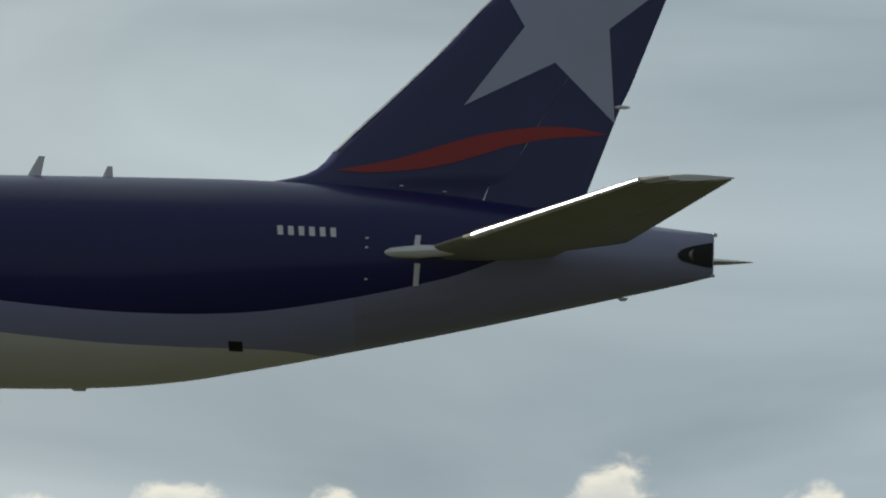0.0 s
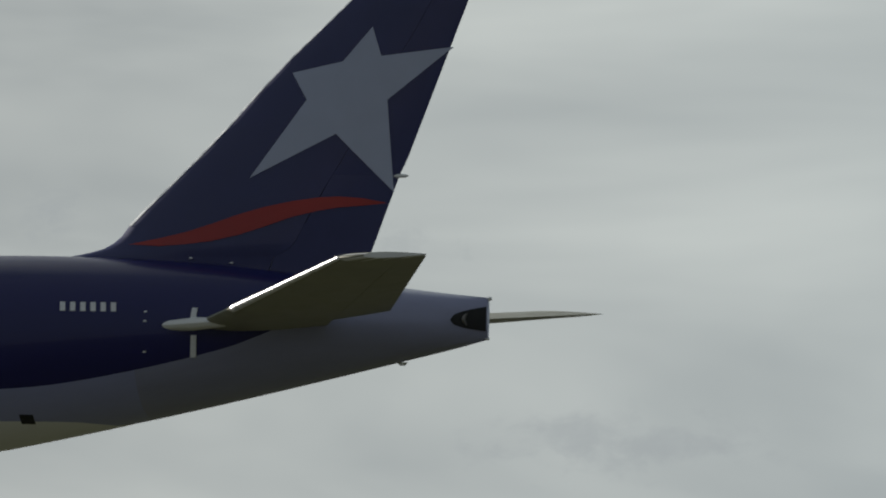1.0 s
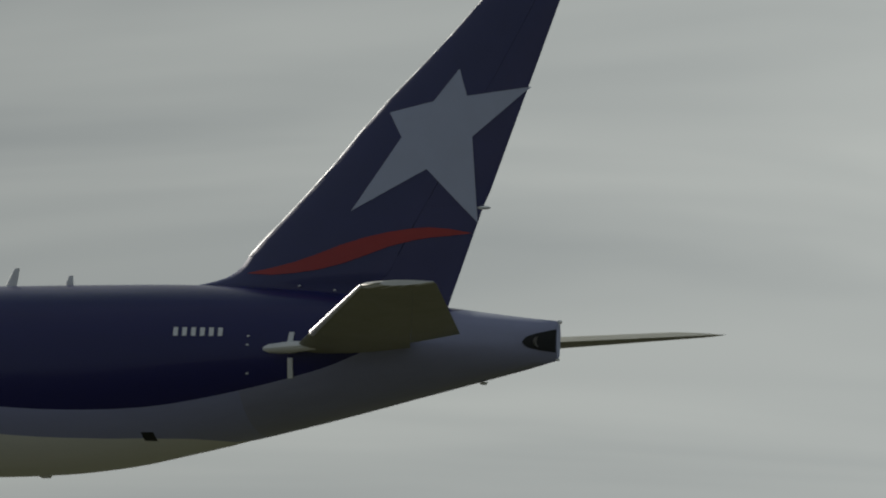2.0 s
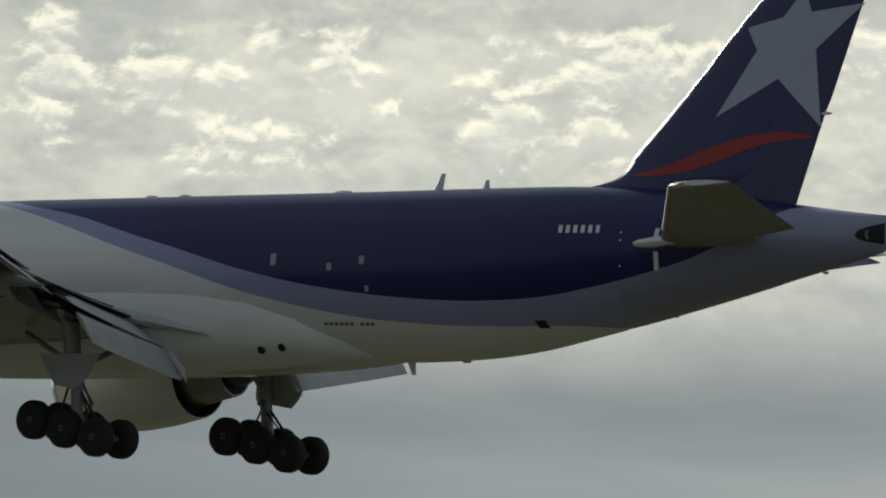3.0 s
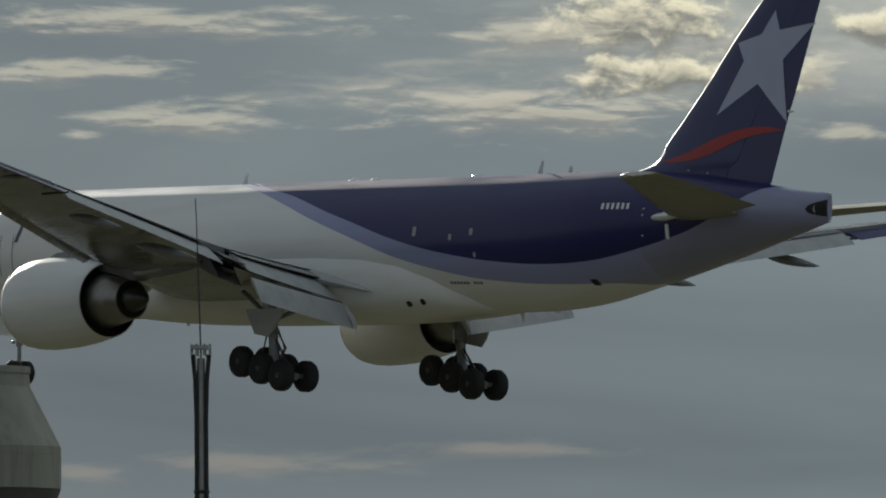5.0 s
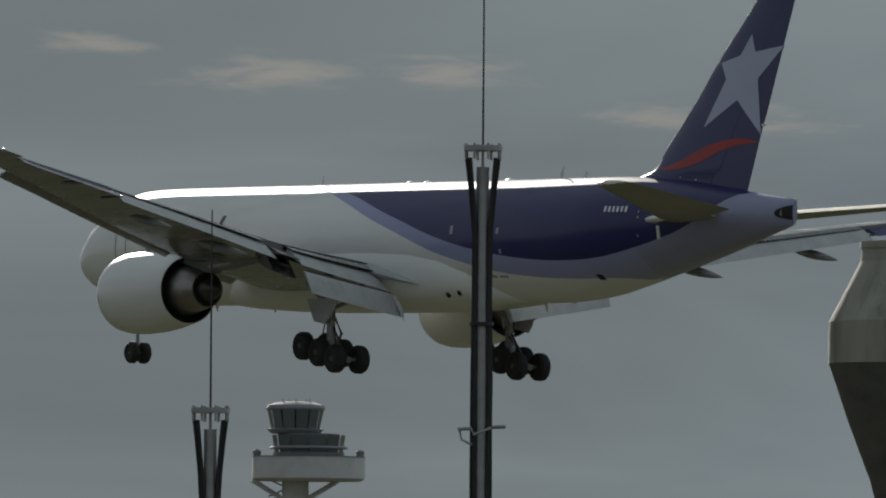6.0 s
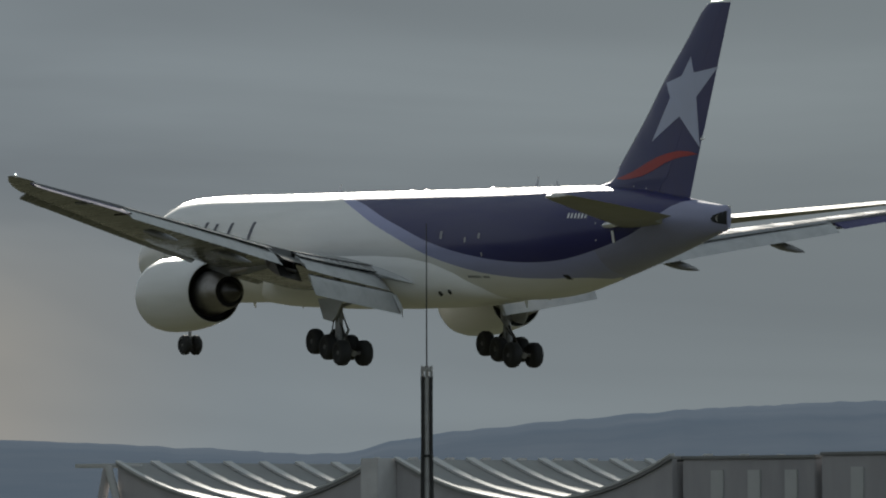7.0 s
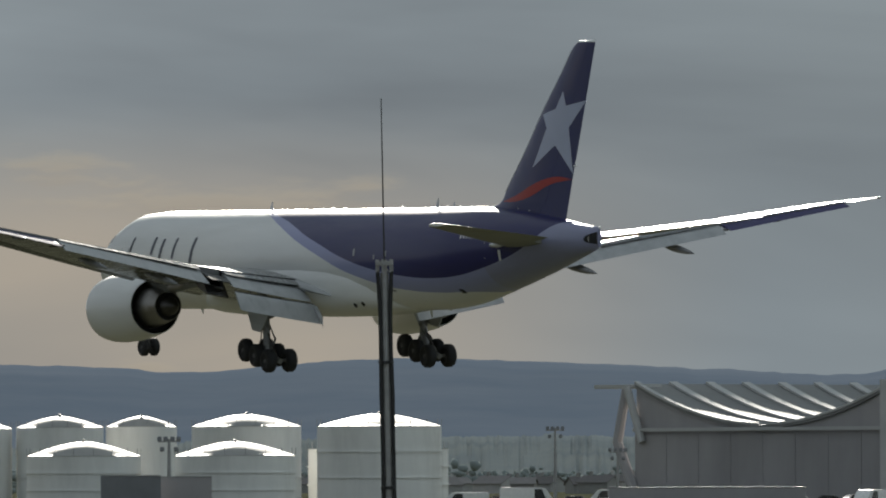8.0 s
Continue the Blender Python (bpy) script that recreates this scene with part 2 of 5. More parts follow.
BARE = material("bare_metal", (0.80, 0.81, 0.83), 0.33, metal=1.0, grain=0.08, grain_scale=3.0)
# dark metal fittings, and the shade of the recess between the flaps
DARK_METAL_SHADE = material("dark_metal_and_shade", (0.10, 0.095, 0.09), 0.42, metal=0.85, grain=0.25, grain_scale=3.0, stain=0.4, stain_scale=2.0)
HOT_METAL = material("exhaust_metal", (0.32, 0.305, 0.285), 0.38, metal=0.9, grain=0.2, grain_scale=2.0, stain=0.4, stain_scale=1.5)
# black for soot, and for shade put into coves, slots and openings
SOOT_SHADE = material("soot_and_shade_black", (0.012, 0.012, 0.013), 0.7, grain=0.3, grain_scale=4.0)
RUBBER = material("tyre_rubber", (0.018, 0.018, 0.019), 0.75, grain=0.25, grain_scale=8.0, bump=0.2, bump_scale=30)
HUB = material("wheel_hub", (0.20, 0.20, 0.20), 0.45, metal=0.4, grain=0.2, grain_scale=10.0)
STEEL = material("gear_steel", (0.30, 0.30, 0.30), 0.4, metal=0.5, grain=0.2, grain_scale=6.0, stain=0.4, stain_scale=3.0)
MARK_WHITE = material("marking_white", (0.75, 0.75, 0.75), 0.5, grain=0.05, grain_scale=6)
DOOR_MARK = material("door_marking_grey", (0.36, 0.36, 0.38), 0.5, grain=0.1, grain_scale=6)
MARK_GREY = material("marking_grey", (0.10, 0.105, 0.13), 0.5, grain=0.1, grain_scale=3)
GLASS = material("cockpit_glass", (0.012, 0.014, 0.017), 0.06, coat=0.6, grain=0.02)
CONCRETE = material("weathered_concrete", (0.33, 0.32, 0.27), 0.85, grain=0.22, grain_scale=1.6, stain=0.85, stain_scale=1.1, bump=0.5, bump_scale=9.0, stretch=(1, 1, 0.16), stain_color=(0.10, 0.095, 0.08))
# darker concrete: the shade under the tower's head is in the colour
CONCRETE_SHADED = material("shaded_concrete", (0.105, 0.10, 0.085), 0.9, grain=0.25, grain_scale=2.5, stain=0.5, stain_scale=1.0, bump=0.5, bump_scale=9.0)
POLE = material("galvanised_pole", (0.36, 0.36, 0.36), 0.5, metal=0.6, grain=0.2, grain_scale=5.0, stain=0.4, stain_scale=2.0)
CABLE = material("black_cable", (0.012, 0.012, 0.013), 0.55, grain=0.2, grain_scale=6.0)
WHIP = material("whip_steel", (0.05, 0.05, 0.05), 0.5, metal=0.5, grain=0.2)
TOWER_WHITE = material("tower_cladding", (0.56, 0.55, 0.545), 0.85, grain=0.1, grain_scale=0.5, stain=0.3, stain_scale=0.2)
TOWER_DARK = material("tower_dark_panel", (0.22, 0.225, 0.235), 0.9, grain=0.15, grain_scale=0.5)
TOWER_GLASS = material("tower_glass", (0.10, 0.12, 0.13), 0.08, coat=0.5, grain=0.1, grain_scale=0.4, per_piece=0.3)
HALL_WALL = material("hall_wall", (0.37, 0.355, 0.36), 0.7, grain=0.12, grain_scale=0.2, stain=0.3, stain_scale=0.08, stretch=(1, 1, 0.3))
HALL_ROOF = material("hall_roof", (0.20, 0.20, 0.195), 0.45, grain=0.15, grain_scale=0.3, stain=0.3, stain_scale=0.1)
HALL_RIB = material("hall_rib", (0.46, 0.46, 0.45), 0.55, grain=0.08, grain_scale=0.4)
TANK_WALL = material("tank_steel_paint", (0.80, 0.80, 0.77), 0.55, grain=0.1, grain_scale=0.25, stain=0.5, stain_scale=0.12, stretch=(1, 1, 0.25))
TANK_ROOF = material("tank_roof_paint", (0.32, 0.315, 0.295), 0.55, grain=0.08, grain_scale=0.4, stain=0.3, stain_scale=0.3)
ASPHALT = material("asphalt", (0.06, 0.06, 0.062), 0.9, grain=0.3, grain_scale=0.2)
CAR_WHITE = material("vehicle_white", (0.78, 0.78, 0.77), 0.25, coat=0.6, grain=0.03)
CAR_GREY = material("vehicle_grey", (0.25, 0.26, 0.28), 0.25, coat=0.6, grain=0.05)
CAR_DARK = material("vehicle_dark", (0.04, 0.045, 0.06), 0.25, coat=0.6, grain=0.05)
# leaf green paled and greyed to carry the distance haze
WOOD_HAZE = material("hazed_leaf_mass", (0.25, 0.285, 0.28), 0.95, grain=0.3, grain_scale=0.12)
HOUSE_WALL = material("house_render", (0.36, 0.355, 0.34), 0.8, grain=0.12, grain_scale=0.6, per_piece=0.35)
HOUSE_ROOF = material("house_roof_tile", (0.19, 0.175, 0.17), 0.8, grain=0.2, grain_scale=0.8, per_piece=0.35)
for paint, gloss in ((NAVY, 0.38), (FIN_BLUE, 0.4), (WOOD_HAZE, 0.0), (TANK_ROOF, 0.35), (FLAP_GREY, 0.3), (WING_GREY, 0.3)):
    paint.node_tree.nodes["Principled BSDF"].inputs["Specular IOR Level"].default_value = gloss


def ground_material():
    m = bpy.data.materials.new("field_grass")
    m.use_nodes = True
    n = Nodes(m.node_tree)
    b = m.node_tree.nodes["Principled BSDF"]
    co = n.add("ShaderNodeTexCoord").outputs["Object"]
    big = n.noise(co, 0.004, 5.0, 0.6)
    small = n.noise(co, 0.15, 5.0, 0.65)
    base = n.ramp(big, [(0.3, (0.060, 0.066, 0.042)), (0.5, (0.082, 0.084, 0.056)), (0.7, (0.112, 0.106, 0.076))])
    base = n.mix(1.0, base, n.ramp(small, [(0.3, (0.75, 0.75, 0.75)), (0.7, (1.2, 1.2, 1.2))]), "MULTIPLY")
    n.link(base, b.inputs["Base Color"])
    b.inputs["Roughness"].default_value = 0.95
    b.inputs["Specular IOR Level"].default_value = 0.0
    bp = n.add("ShaderNodeBump")
    bp.inputs["Strength"].default_value = 0.2
    n.link(small, bp.inputs["Height"])
    n.link(bp.outputs[0], b.inputs["Normal"])
    return m


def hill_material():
    m = bpy.data.materials.new("far_ridge_hazed")
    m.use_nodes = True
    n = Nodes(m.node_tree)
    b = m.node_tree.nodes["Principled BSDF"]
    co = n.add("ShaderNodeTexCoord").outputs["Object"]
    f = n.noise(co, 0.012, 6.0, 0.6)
    # the blue-grey base colour carries the aerial haze over the woods
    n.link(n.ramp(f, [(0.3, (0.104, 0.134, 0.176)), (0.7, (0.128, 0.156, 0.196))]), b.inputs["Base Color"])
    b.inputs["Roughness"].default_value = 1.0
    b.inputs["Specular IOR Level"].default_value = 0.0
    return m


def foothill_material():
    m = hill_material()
    m.name = "near_slope_hazed"
    # paler grey-green than the ridge: thinner haze put into the colour
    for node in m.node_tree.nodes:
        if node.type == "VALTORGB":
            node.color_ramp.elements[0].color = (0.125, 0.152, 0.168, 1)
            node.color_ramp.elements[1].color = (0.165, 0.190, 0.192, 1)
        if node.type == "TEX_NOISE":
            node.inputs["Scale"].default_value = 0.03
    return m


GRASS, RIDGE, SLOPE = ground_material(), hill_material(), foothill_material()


# ---------------------------------------------------------------- mesh helpers
def part(name, bm, mat, parent=None, label="", smooth=True, sharp=38.0):
    """Links a bmesh as one mesh object under a thing or a part."""
    bmesh.ops.remove_doubles(bm, verts=bm.verts, dist=0.0005)
    bmesh.ops.recalc_face_normals(bm, faces=bm.faces)
    for f in bm.faces:
        f.smooth = smooth
    if smooth:
        for e in bm.edges:
            if len(e.link_faces) == 2 and e.calc_face_angle(0.0) > radians(sharp):
                e.smooth = False
    me = bpy.data.meshes.new(name)
    bm.to_mesh(me)
    bm.free()
    for m in (mat if isinstance(mat, (list, tuple)) else [mat]):
        me.materials.append(m)
    ob = new(name, me)
    if parent:
        ob.parent = parent
    if label:
        ob["label"] = label
    return ob


def shared(name, me, parent, m):
    ob = new(name, me)
    ob.parent = parent
    ob.matrix_basis = m
    return ob


def rings_into(bm, rings, close=True, caps=True, mat=0):
    """Joins rings of points with quads."""
    vs = [[bm.verts.new(p) for p in r] for r in rings]
    n = len(vs[0])
    for a, b in zip(vs, vs[1:]):
        for i in range(n if close else n - 1):
            j = (i + 1) % n
            f = bm.faces.new((a[i], a[j], b[j], b[i]))
            f.material_index = mat
    if caps:
        for r in (vs[0], vs[-1]):
            f = bm.faces.new(r)
            f.material_index = mat
    return bm


def rings(*args, **kw):
    return rings_into(bmesh.new(), *args, **kw)


def tube_into(bm, pts, radii, n=10, mat=0):
    """A round bar through the points."""
    pts = [Vector(p) for p in pts]
    out = []
    for i, p in enumerate(pts):
        d = (pts[min(i + 1, len(pts) - 1)] - pts[max(i - 1, 0)]).normalized()
        side = d.cross(Vector((0, 0, 1)) if abs(d.z) < 0.9 else Vector((1, 0, 0))).normalized()
        up = side.cross(d)
        r = radii[i] if isinstance(radii, (list, tuple)) else radii
        out.append([p + side * (r * math.cos(k * math.tau / n)) + up * (r * math.sin(k * math.tau / n)) for k in range(n)])
    return rings_into(bm, out, mat=mat)


def tube(pts, radii, n=10):
    return tube_into(bmesh.new(), pts, radii, n)


def lathe_into(bm, profile, axis_m, n=32, mat=0):
    """profile of (along, radius) turned round the local x axis of axis_m."""
    out = []
    for a, r in profile:
        out.append([axis_m @ Vector((a, max(r, 0.002) * math.cos(k * math.tau / n), max(r, 0.002) * math.sin(k * math.tau / n))) for k in range(n)])
    return rings_into(bm, out, mat=mat)


def lathe(profile, axis_m, n=32):
    return lathe_into(bmesh.new(), profile, axis_m, n)


def box_into(bm, m, sx, sy, sz, bevel=0.0, mat=0):
    """A box with its base centre at the pose m."""
    r = bmesh.ops.create_cube(bm, size=1.0, matrix=m @ Matrix.Translation((0, 0, sz / 2)) @ Matrix.Diagonal((sx, sy, sz, 1)))
    faces = {f for v in r["verts"] for f in v.link_faces}
    for f in faces:
        f.material_index = mat
    if bevel:
        edges = {e for v in r["verts"] for e in v.link_edges}
        bmesh.ops.bevel(bm, geom=list(edges), offset=bevel, segments=2, affect="EDGES")
    return bm


def box(m, sx, sy, sz, bevel=0.0):
    return box_into(bmesh.new(), m, sx, sy, sz, bevel)


def lerp_table(table, x):
    """Smooth interpolation in rows (x, values...), x falling or rising."""
    rows = sorted(table)
    xs = [r[0] for r in rows]
    x = min(max(x, xs[0]), xs[-1])
    i = max(k for k in range(len(xs)) if xs[k] <= x)
    i = min(i, len(xs) - 2)
    t = (x - xs[i]) / (xs[i + 1] - xs[i])
    res = []
    for c in range(1, len(rows[0])):
        p = [rows[max(0, min(len(rows) - 1, i + k))][c] for k in (-1, 0, 1, 2)]
        h = xs[i + 1] - xs[i]
        m0 = (p[2] - p[0]) / (xs[i + 1] - xs[max(i - 1, 0)]) * h
        m1 = (p[3] - p[1]) / (xs[min(i + 2, len(xs) - 1)] - xs[i]) * h
        if p[1] == p[2]:
            m0 = m1 = 0.0
        t2, t3 = t * t, t * t * t
        res.append((2 * t3 - 3 * t2 + 1) * p[1] + (t3 - 2 * t2 + t) * m0 + (-2 * t3 + 3 * t2) * p[2] + (t3 - t2) * m1)
    return res if len(res) > 1 else res[0]


# ---------------------------------------------------------------- ground, distance
def build_ground():
    bm = bmesh.new()
    radii = [0, 60, 150, 300, 600, 1000, 1600, 2400, 3400, 4700]
    rs = []
    for r in radii:
        rs.append([bm.verts.new((r * math.cos(k * math.tau / 72), r * math.sin(k * math.tau / 72),
                                 0.25 * noise.noise(Vector((r * math.cos(k * math.tau / 72) * 0.01, r * math.sin(k * math.tau / 72) * 0.01, 0))) if r > 1 else 0.0)) for k in range(72)])
    for a, b in zip(rs, rs[1:]):
        for k in range(72):
            bm.faces.new((a[k], a[(k + 1) % 72], b[(k + 1) % 72], b[k]))
    ob = part("ground", bm, GRASS)
    tagged(ob, "flat dry airfield grass reaching the horizon", "ground", kind="structure")


RIDGE_TABLE = [(-180, .5), (20, .5), (50, .75), (55.5, .79), (57.7, .85), (58.85, .835), (59.8, .79), (60.7, .71), (61.3, .64), (61.7, .555), (62.3, .58),
               (63.2, .623), (63.8, .645), (64.33, .655), (64.9, .62), (65.37, .58), (65.9, .61), (66.47, .63), (68.5, .70), (80, .6), (180, .5)]


def build_ridge():
    bm = bmesh.new()
    cols = []
    pan = 20.0
    while pan <= 95.0:
        e = lerp_table(RIDGE_TABLE, pan)
        rough = 0.011 * noise.noise(Vector((pan * 6, 0, 0))) + 0.006 * noise.noise(Vector((pan * 28, 1, 0))) + 0.004 * noise.noise(Vector((pan * 90, 2, 0)))
        top = 4.0 + 4400 * math.tan(radians(e + rough))
        col = []
        for d, f in ((3300, 0.0), (3600, 0.18), (3900, 0.5), (4200, 0.86), (4400, 1.0), (4560, 0.85)):
            p = EYE + heading(pan) * d
            bumpy = 1.2 * noise.noise(Vector((pan * 3, d * 0.004, 4))) if 0 < f < 1 else 0.0
            col.append(bm.verts.new((p.x, p.y, max(top * f + bumpy, -0.5))))
        cols.append(col)
        pan += 0.05 if 56 < pan < 69 else 0.5
    for a, b in zip(cols, cols[1:]):
        for i in range(len(a) - 1):
            bm.faces.new((a[i], a[i + 1], b[i + 1], b[i]))
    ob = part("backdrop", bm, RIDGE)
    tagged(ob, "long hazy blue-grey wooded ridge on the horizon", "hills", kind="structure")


FOOTHILL_TABLE = [(60.6, 0.02), (61.6, 0.10), (62.4, 0.18), (63.2, 0.22), (64.4, 0.21), (65.6, 0.19), (67.5, 0.14), (70.0, 0.02)]


def build_foothill():
    """A low wooded slope between the town and the ridge, haze in its paler colour."""
    bm = bmesh.new()
    cols = []
    pan = 60.6
    while pan <= 70.0:
        e = lerp_table(FOOTHILL_TABLE, pan)
        tufts = 0.022 * noise.noise(Vector((pan * 9, 5, 0))) + 0.012 * noise.noise(Vector((pan * 50, 6, 0))) + 0.006 * noise.noise(Vector((pan * 210, 7, 0)))
        top = 4.0 + 3200 * math.tan(radians(max(e + tufts, 0.0)))
        col = []
        for d, f in ((2950, 0.0), (3020, 0.30), (3090, 0.62), (3150, 0.86), (3200, 1.0), (3240, 0.8), (3290, 0.3)):
            q = EYE + heading(pan) * d
            bumpy = 1.6 * noise.noise(Vector((pan * 40, d * 0.03, 8))) if 0 < f < 1 else 0.0
            col.append(bm.verts.new((q.x, q.y, max(top * f + bumpy, -0.5))))
        cols.append(col)
        pan += 0.01
    for a, b in zip(cols, cols[1:]):
        for i in range(len(a) - 1):
            bm.faces.new((a[i], a[i + 1], b[i + 1], b[i]))
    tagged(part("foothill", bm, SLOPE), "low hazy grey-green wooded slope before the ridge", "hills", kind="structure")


build_ground()
build_ridge()
build_foothill()


# ---------------------------------------------------------------- airliner
# Body space: x forward from the nose, y to port, z up from the cabin axis.
PROFILE = [  # x, top, bottom, half width
    (0.30, -0.60, -0.72, 0.06), (0.05, -0.15, -1.22, 0.60), (-0.30, 0.22, -1.55, 0.98), (-0.90, 0.66, -1.92, 1.42), (-1.70, 1.12, -2.25, 1.84),
    (-2.70, 1.78, -2.53, 2.25), (-3.70, 2.28, -2.74, 2.55), (-4.70, 2.62, -2.88, 2.76), (-5.7, 2.92, -3.01, 2.96), (-7.8, 3.07, -3.09, 3.07),
    (-10.5, 3.10, -3.10, 3.10), (-40.0, 3.10, -3.10, 3.10), (-43.0, 3.11, -3.12, 3.10), (-45.8, 3.12, -3.03, 3.05), (-48.0, 3.12, -2.80, 2.95), (-49.5, 3.11, -2.53, 2.83),
    (-52.0, 3.03, -2.03, 2.50), (-55.0, 2.84, -1.40, 2.05), (-58.0, 2.47, -0.72, 1.50), (-60.8, 2.10, -0.06, 0.96), (-62.3, 1.92, 0.30, 0.52), (-63.3, 1.82, 0.57, 0.13)]
BLUE_EDGE = [  # x, angle from the crown to the lower edge of the navy
    (-20.0, 0), (-22.9, 0), (-24.0, 14), (-25.5, 27), (-26.4, 32), (-28.2, 41.5), (-30.1, 53), (-31.4, 60.5), (-33.5, 71), (-36.6, 86.5), (-39.5, 97.5), (-42.4, 105), (-45.2, 110.5), (-47.7, 115),
    (-50.2, 119), (-52.6, 117), (-54.9, 110.5), (-56.4, 101), (-58.0, 78), (-59.4, 36), (-60.2, 0), (-63.3, 0)]
BAND_EDGE = [
    (-20.0, 0), (-21.2, 0), (-22.6, 14), (-24.5, 28), (-26.8, 44), (-28.5, 55), (-30.4, 67), (-33.7, 85), (-36.6, 101), (-39.4, 113), (-42.1, 122), (-44.9, 128.5),
    (-47.7, 136), (-49.7, 145), (-51.3, 158), (-52.4, 180), (-63.3, 180)]


def section(x):
    top, bottom, half = lerp_table(PROFILE, x)
    return (top + bottom) / 2, (top - bottom) / 2, half


def skin(x, deg, side=1, lift=0.0):
    """A point of the fuselage skin at station x, deg from the crown."""
    zc, a, b = section(x)
    t = radians(deg)
    return Vector((x, side * (b + lift) * math.sin(t), zc + (a + lift) * math.cos(t)))


def skin_at_z(x, z, side=1, lift=0.0):
    zc, a, b = section(x)
    c = max(-1.0, min(1.0, (z - zc) / a))
    return Vector((x, side * (b * math.sqrt(1 - c * c) + lift), z))


def build_fuselage(plane):
    xs = [0.3, 0.22, 0.05, -0.15, -0.4, -0.8, -1.3, -1.8, -2.3, -2.7, -3.1, -3.5, -4.0, -4.5, -5.0, -5.75, -6.5, -7.5, -8.5, -9.7, -11.0]
    x = -12.0
    while x > -63.25:
        xs.append(x)
        x -= 0.5 if x < -20.5 else 1.0
    xs.append(-63.3)
    nb, nm, nw = 14, 5, 16
    bm = bmesh.new()
    for side in (1, -1):
        prev = None
        for x in xs:
            b1 = max(0.0, min(180.0, lerp_table(BLUE_EDGE, x)))
            b2 = max(b1, min(180.0, lerp_table(BAND_EDGE, x)))
            angles = [b1 * i / nb for i in range(nb)] + [b1 + (b2 - b1) * i / nm for i in range(nm)] + [b2 + (180 - b2) * i / nw for i in range(nw + 1)]
            row = [bm.verts.new(skin(x, a, side)) for a in angles]
            if prev:
                for i in range(len(row) - 1):
                    f = bm.faces.new((prev[i], prev[i + 1], row[i + 1], row[i]))
                    if i < nb:
                        f.material_index = 1
                    elif i < nb + nm:
                        f.material_index = 2 if x > -53.5 else 3
                    else:
                        f.material_index = 0
            prev = row
    bmesh.ops.remove_doubles(bm, verts=bm.verts, dist=0.0005)
    dead = [f for f in bm.faces if f.calc_area() < 1e-8]
    if dead:
        bmesh.ops.delete(bm, geom=dead, context="FACES")
    rim = [e for e in bm.edges if e.is_boundary and all(abs(v.co.x + 63.3) < 1e-3 for v in e.verts)]
    if rim:
        r = bmesh.ops.holes_fill(bm, edges=rim, sides=0)
        for f in r["faces"]:
            f.material_index = 3
    return part("fuselage", bm, [WHITE, NAVY, BAND, TAILGREY], plane, "navy upper body swept into a white nose and belly", sharp=60)


def airfoil(u, t):
    return 5 * t * (0.2969 * math.sqrt(u) - 0.126 * u - 0.3516 * u * u + 0.2843 * u ** 3 - 0.1036 * u ** 4)


def foil_ring(u0, u1, t, n=12):
    """Closed outline (u, h) of the chord stretch u0..u1, upper side first."""
    us = [u0 + (u1 - u0) * (0.5 - 0.5 * math.cos(math.pi * i / n)) for i in range(n + 1)]
    top = [(u, airfoil(u, t)) for u in us]
    low = [(u, -airfoil(u, t)) for u in reversed(us)]
    if u0 <= 0.0:
        low = low[:-1]
    return top + low


def wing_station(y):
    """Leading edge x, height, chord and thickness of the wing at |y|."""
    le, te, z, t = lerp_table(WING_ROWS, y)
    return le, z, le - te, t


WING_ROWS = [  # |y|, leading edge, trailing edge, height, thickness
    (2.2, -18.3, -35.2, -1.82, 0.125), (3.1, -19.0, -35.2, -1.72, 0.125), (6.5, -21.4, -35.3, -1.29, 0.115), (9.9, -23.8, -35.55, -0.78, 0.105),
    (15.0, -27.35, -36.9, 0.08, 0.10), (20.0, -30.8, -38.3, 0.95, 0.095), (25.0, -34.3, -39.8, 1.84, 0.09), (29.2, -37.2, -41.05, 2.58, 0.085),
    (30.2, -38.3, -41.35, 2.76, 0.08), (31.3, -39.9, -41.8, 2.96, 0.075), (32.2, -41.5, -42.3, 3.12, 0.07)]


def wash(y):
    """Nose-down set of the wing section at |y|, from root to tip."""
    return -0.03 + 0.075 * min(1.0, max(0.0, (y - 3.0) / 15.0))


def wing_loft(ys, u0, u1, side, n=12):
    out = []
    for y in ys:
        le, z, c, t = wing_station(y)
        out.append([(le - u * c, side * y, z + h * c + wash(y) * (u - 0.5) * c + 0.012 * c * math.sin(math.pi * u)) for u, h in foil_ring(u0, u1, t, n)])
    return rings(out)


def panel_loft(y0, y1, side, start, chord, drop, angle, thick, n=5, steps=8, taper=1.0):
    """A hinged surface behind the wing: start is the chord fraction at its nose, drop its fall below the wing, angle its droop."""
    out = []
    for i in range(steps + 1):
        k = i / steps
        y = y0 + (y1 - y0) * k
        le, z, c, t = wing_station(y)
        cc = chord * (1 + (taper - 1) * k)
        x0, z0 = le - start * c, z - drop + (0.008 + wash(y) * (start - 0.5)) * c
        ca, sa = math.cos(radians(angle)), math.sin(radians(angle))
        ring = []
        for u, h in foil_ring(0.0, 1.0, thick, n):
            px, pz = u * cc, h * cc
            ring.append((x0 - (px * ca + pz * sa), side * y, z0 - px * sa + pz * ca))
        out.append(ring)
    return rings(out)


